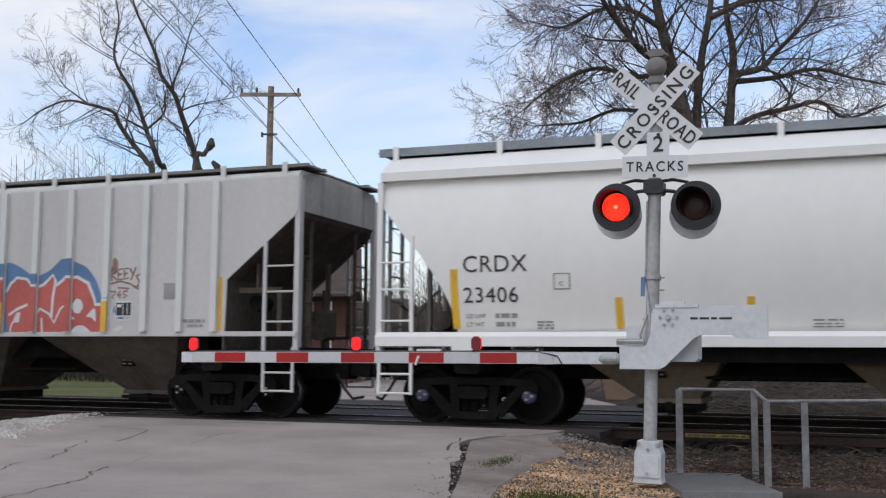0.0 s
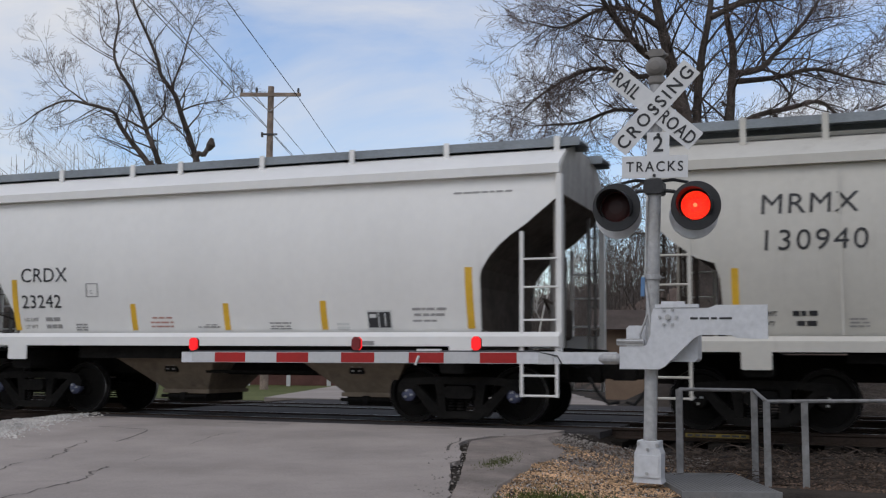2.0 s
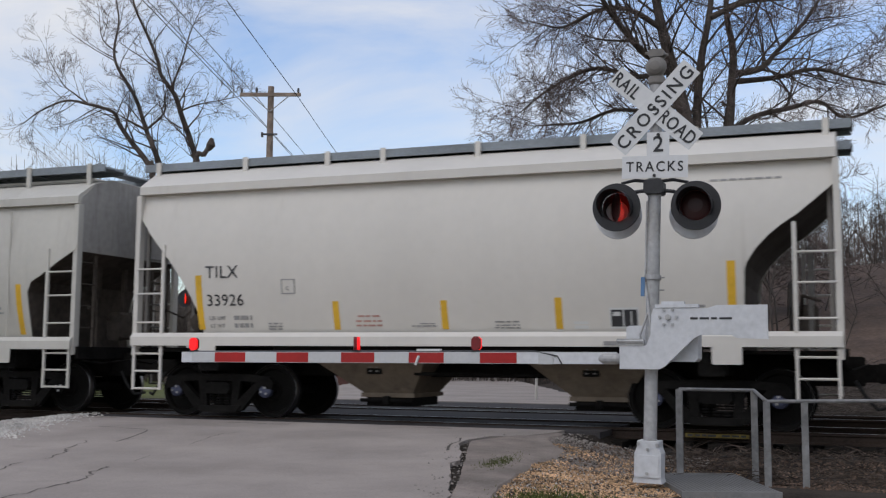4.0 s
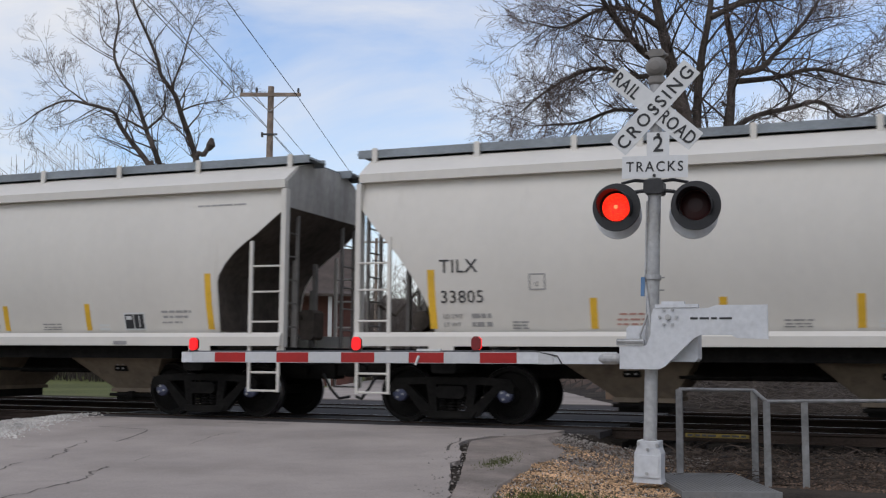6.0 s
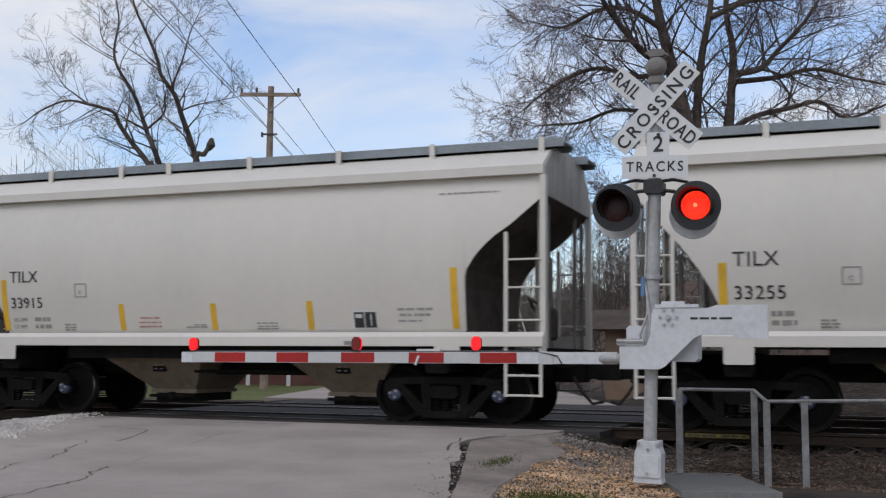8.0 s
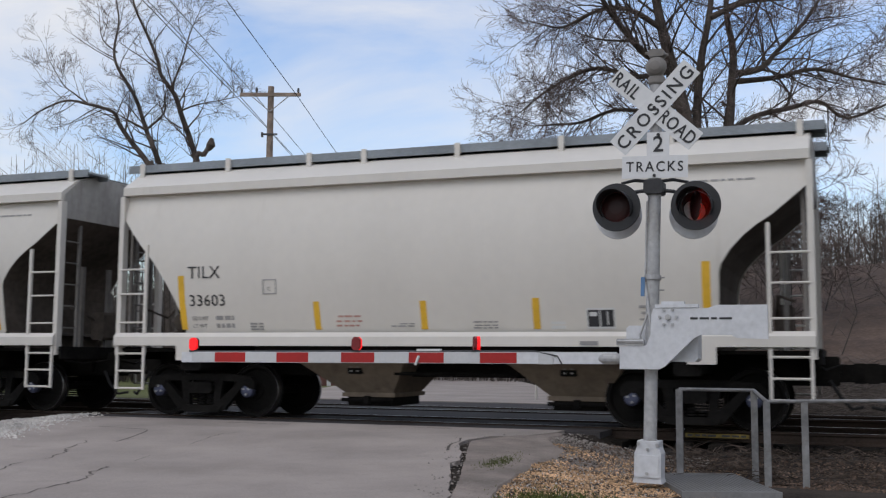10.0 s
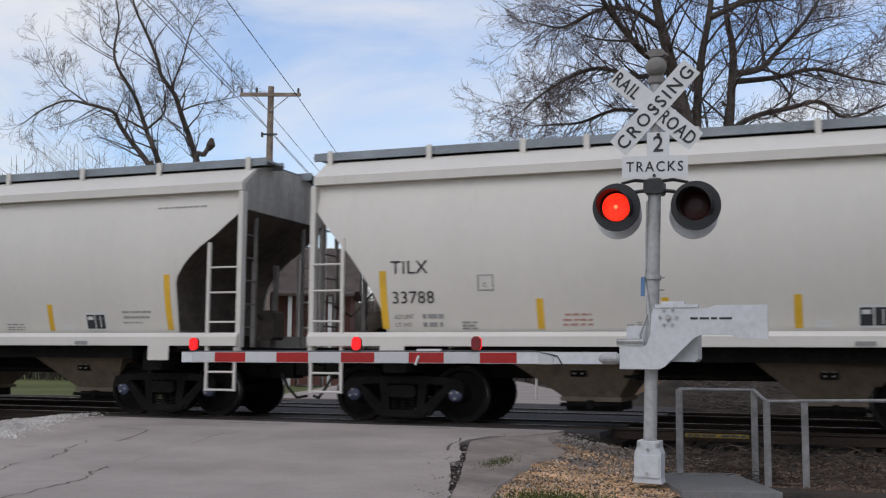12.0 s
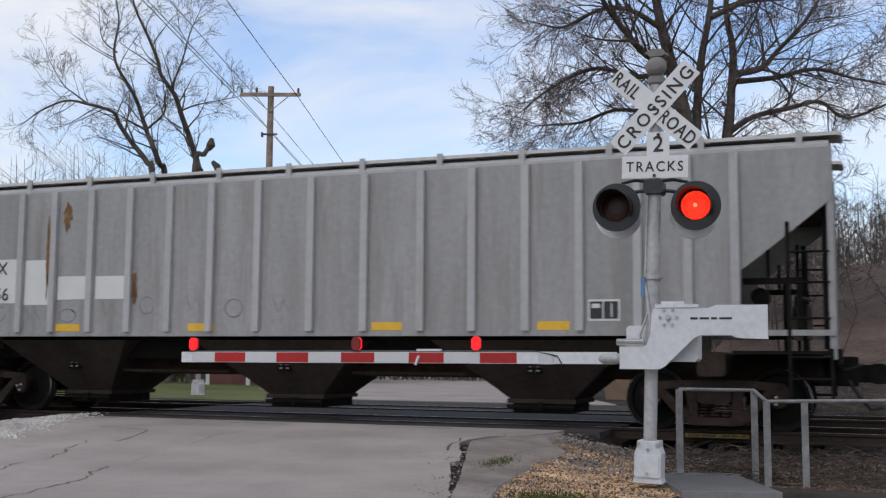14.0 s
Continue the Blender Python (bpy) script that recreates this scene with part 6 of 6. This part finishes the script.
def woods():
    """Grey winter brush that closes the view, in three depths."""
    for k, (y0, y1, h0, h1, n, seed) in enumerate(((29, 40, 2.8, 6.6, 2300, 60), (50, 56, 7.5, 10.5, 110, 64), (46, 52, 2.5, 5.5, 1300, 61), (58, 70, 4.5, 8.5, 2200, 62), (85, 105, 7, 13, 1700, 63))):
        rnd, s = random.Random(seed), Shape()
        for _ in range(n):
            y = rnd.uniform(y0, y1)
            x = rnd.uniform(-1.05 * y - 4, 0.25 * y + 6)
            if y < 56 and (-9.6 - 0.36 * (y - 24.6) - 8 < x < -9.6 - 0.36 * (y - 24.6) + 5.6 or (y < 45 and x < -16)) and h0 < 7:
                continue
            if y < 34 and -8.5 < x < -3.8:
                continue
            if y < 44 and x > -4 - 0.36 * (y - 24.6) and rnd.random() < 0.9:
                continue
            if h0 == 7.5:
                x = rnd.uniform(-49, -37)
            h = rnd.uniform(h0, h1) * (1.55 if h0 == 7.5 else 1.0) * (0.8 + 0.3 * noise.noise(Vector((x * 0.08, y * 0.08, 0))))
            bank = x > -4 - 0.36 * (y - 24.6)
            if bank and 44 < y < 56 and rnd.random() < 0.6:
                continue
            h *= 0.7 if bank and y < 80 else 1.0
            p = Vector((x, y, lie(x, y) - 0.1))
            q = p + Vector((rnd.gauss(0, 0.3), rnd.gauss(0, 0.3), h * 0.5))
            e = q + Vector((rnd.gauss(0, 0.4), rnd.gauss(0, 0.4), h * 0.5))
            r = rnd.uniform(0.018, 0.05)
            s.tube([p, q, e], [r, r * 0.6, 0.012], 3, False)
            for _ in range(9):
                f = rnd.uniform(0.1, 0.95)
                b = p.lerp(q, f * 2) if f < 0.5 else q.lerp(e, f * 2 - 1)
                a, up = rnd.uniform(0, 6.283), rnd.uniform(0.3, 1.2)
                l = h * rnd.uniform(0.1, 0.28)
                m = b + Vector((math.cos(a), math.sin(a), up)).normalized() * l
                s.tube([b, m], [r * 0.4, 0.008], 3, False)
                for _ in range(2):
                    a2 = a + rnd.uniform(-1, 1)
                    c = b.lerp(m, rnd.uniform(0.4, 0.9))
                    s.tube([c, c + Vector((math.cos(a2), math.sin(a2), rnd.uniform(0.2, 1))) * l * 0.5], [r * 0.22, 0.006], 3, False)
        tagged(part("winter_brush", s, M["brush"]), "grey-brown leafless thicket of saplings", "woods", kind="stuff")


def far_ridge():
    """The wooded rise behind everything, with a ragged top."""
    s = Shape()
    n = 420
    for i in range(n + 1):
        x = -260 + 400 * i / n
        h = 9.5 + 2.2 * noise.noise(Vector((x * 0.03, 0, 5))) + 1.3 * noise.noise(Vector((x * 0.21, 0, 9))) + 1.1 * noise.noise(Vector((x * 0.9, 0, 2)))
        s.v += [(x, 122, -1), (x, 124, h * 0.72), (x + 0.4 * noise.noise(Vector((x, 1, 1))), 128, h)]
    s.f = [(3 * i + k, 3 * i + 3 + k, 3 * i + 4 + k, 3 * i + 1 + k) for i in range(n) for k in (0, 1)]
    s.m = [0] * len(s.f)
    tagged(part("wooded_ridge", s, M["ridge"]), "distant grey-brown wooded rise", "backdrop", kind="structure")


def house(name, label, at, w, d, h, rise, wall, posts=0, windows=()):
    o = thing(name, label, "house", at=at)
    part("wall", Shape().box(-w / 2, w / 2, 0, d, -0.3, h), wall, o)
    part("roof", Shape().prism_x([(-0.5, h - 0.1), (d + 0.5, h - 0.1), (d / 2, h + rise)], -w / 2 - 0.4, w / 2 + 0.4), M["roof"], o)
    for i in range(posts):
        x = -w / 2 + w * (i + 0.5) / posts
        part("porch_post", Shape().box(x - 0.09, x + 0.09, -1.4, -1.22, -0.3, h - 0.4, 0.01), M["trim"], o)
    if posts:
        part("porch_roof", Shape().prism_x([(-1.7, h - 0.4), (0.0, h - 0.15), (0.0, h), (-1.7, h - 0.28)], -w / 2 - 0.2, w / 2 + 0.2), M["roof"], o)
    for x, z, a, b in windows:
        win = part("window", Shape().box(x - a / 2 - 0.08, x + a / 2 + 0.08, -0.05, 0.02, z - 0.08, z + b + 0.08), M["trim"], o)
        part("pane", Shape().box(x - a / 2, x + a / 2, -0.07, -0.03, z, z + b), M["pane"], win)


def utility_pole(at, label, h=12.0, turn=0.0):
    o = thing("utility_pole", label, "utility pole", "utility poles", at=at)
    part("pole", Shape().tube([(0, 0, -0.5), (0, 0, h)], [0.17, 0.12], 12), M["pole"], o)
    part("crossarm", Shape().box(-1.22, 1.22, -0.16, -0.06, h - 0.42, h - 0.28, 0.01), M["pole"], o)
    for k in (-1, 1):
        part("brace", Shape().tube([(k * 0.75, -0.15, h - 0.42), (0, -0.15, h - 1.05)], 0.02, 6), M["galv"], o)
    for x in (-1.15, -0.55, 1.12):
        part("insulator", Shape().lathe([(0.03, h - 0.28), (0.05, h - 0.2), (0.04, h - 0.1), (0.015, h - 0.08)], axis="z", seg=10, at=(x, -0.11, 0)), M["wire"], o)
    part("bracket", Shape().box(-0.3, 0.32, -0.2, -0.12, h - 2.0, h - 1.94).box(-0.32, -0.24, -0.22, -0.1, h - 2.08, h - 1.9), M["wire"], o)


def wires():
    dx, dy = 4.2 / 12.8, -1.0
    for i, (ox, oz) in enumerate(((-1.15, 11.35), (-0.55, 11.4), (1.12, 11.4), (-0.25, 10.3))):
        a = Vector((-21.36 + ox * 0.94, 37.0 + ox * 0.33, oz))
        s = Shape()
        pts = []
        for j in range(-12, 17):
            k = j * 4.0
            u = (k / 48.0)
            sag = -1.0 * (abs(u) - u * u) * (0.25 if k > 0 else 0.7)
            pts.append(a + Vector((dx * k, dy * k, sag * 1.2)))
        s.tube(pts, 0.014, 5, False)
        tagged(part("overhead_wire", s, M["wire"]), "thin dark overhead wire strung between poles", "wire", "overhead wires")


def beyond():
    trees()
    woods()
    far_ridge()
    house("brick_house", "red-brown house with white porch posts beyond the tracks", pose(-25.6, 45, 0, rz=24), 7.4, 8, 4.3, 2.4, M["brick"], 4)
    house("tan_shed", "small tan shed with a low brown roof", pose(-5.75, 30.5, 0, rz=8), 1.5, 1.6, 2.0, 0.5, M["tan"])
    utility_pole(pose(-21.36, 37.0, 0, rz=19), "weathered wooden utility pole with one crossarm", 11.85)
    utility_pole(pose(-21.36 - 4.5 * 3.75, 37.0 + 48, 0, rz=19), "distant wooden utility pole with one crossarm", 11.5)
    wires()


beyond()


# ---- what moves ----
def flash_rows(place, on_at, off_at, lit_first):
    """A lens turns its lit face to the road and away again."""
    x, y, z = place
    turns = sorted([(t, 0.0) for t in on_at] + [(t - 0.07, 180.0) for t in off_at])
    now = 0.0 if lit_first else 180.0
    rows = [(0.0, pose(x, y, z, rz=now))]
    for t, goal in turns:
        k = round(t * FPS)
        if k < 2 or k > SECONDS * FPS - 3:
            continue
        for j in range(4):
            rows.append(((k - 1 + j) / FPS, pose(x, y, z, rz=now + (goal - now) * j / 3)))
        now = goal
    rows.append((SECONDS, pose(x, y, z, rz=now)))
    return rows


def motions():
    times = [i * 0.5 for i in range(29)]
    r = 0.457
    for car, off in CARS:
        walk(car, [(t, pose(off - travelled(t), TRACK_1, 0)) for t in times])
        for w in [c for c in car.children if c.name.startswith("wheelset")]:
            at = w.matrix_basis.translation.copy()
            seen = [k for k in range(1, int(SECONDS * FPS)) if -22.0 < off + at.x - travelled(k / FPS) < 4.0]
            keys = [0] + seen + [int(SECONDS * FPS)]
            spun = 0.0
            rows = []
            for i, k in enumerate(keys):
                if i and k - keys[i - 1] == 1:
                    spun += math.degrees((travelled(k / FPS) - travelled(keys[i - 1] / FPS)) / r)
                rows.append((k / FPS, pose(at.x, at.y, at.z, ry=-spun)))
            walk(w, rows)
    right = [0.43 + 1.197 * k for k in range(12)]
    left = [1.05 + 1.197 * k for k in range(12)]
    right_off = [1.09, 2.28, 3.46, 4.65, 5.84, 7.00, 8.21, 9.40, 10.59, 11.78, 12.95]
    for lens, on, off, first in ((LENSES[0], left, right, True), (LENSES[1], right, right_off, False), (ARM_LENSES[1], left, right, True), (ARM_LENSES[2], right, right_off, False),
                                 (FAR_LENSES[0], left, right, True), (FAR_LENSES[1], right, right_off, False)):
        walk(lens, flash_rows(tuple(lens.matrix_basis.translation), on, off, first))


motions()
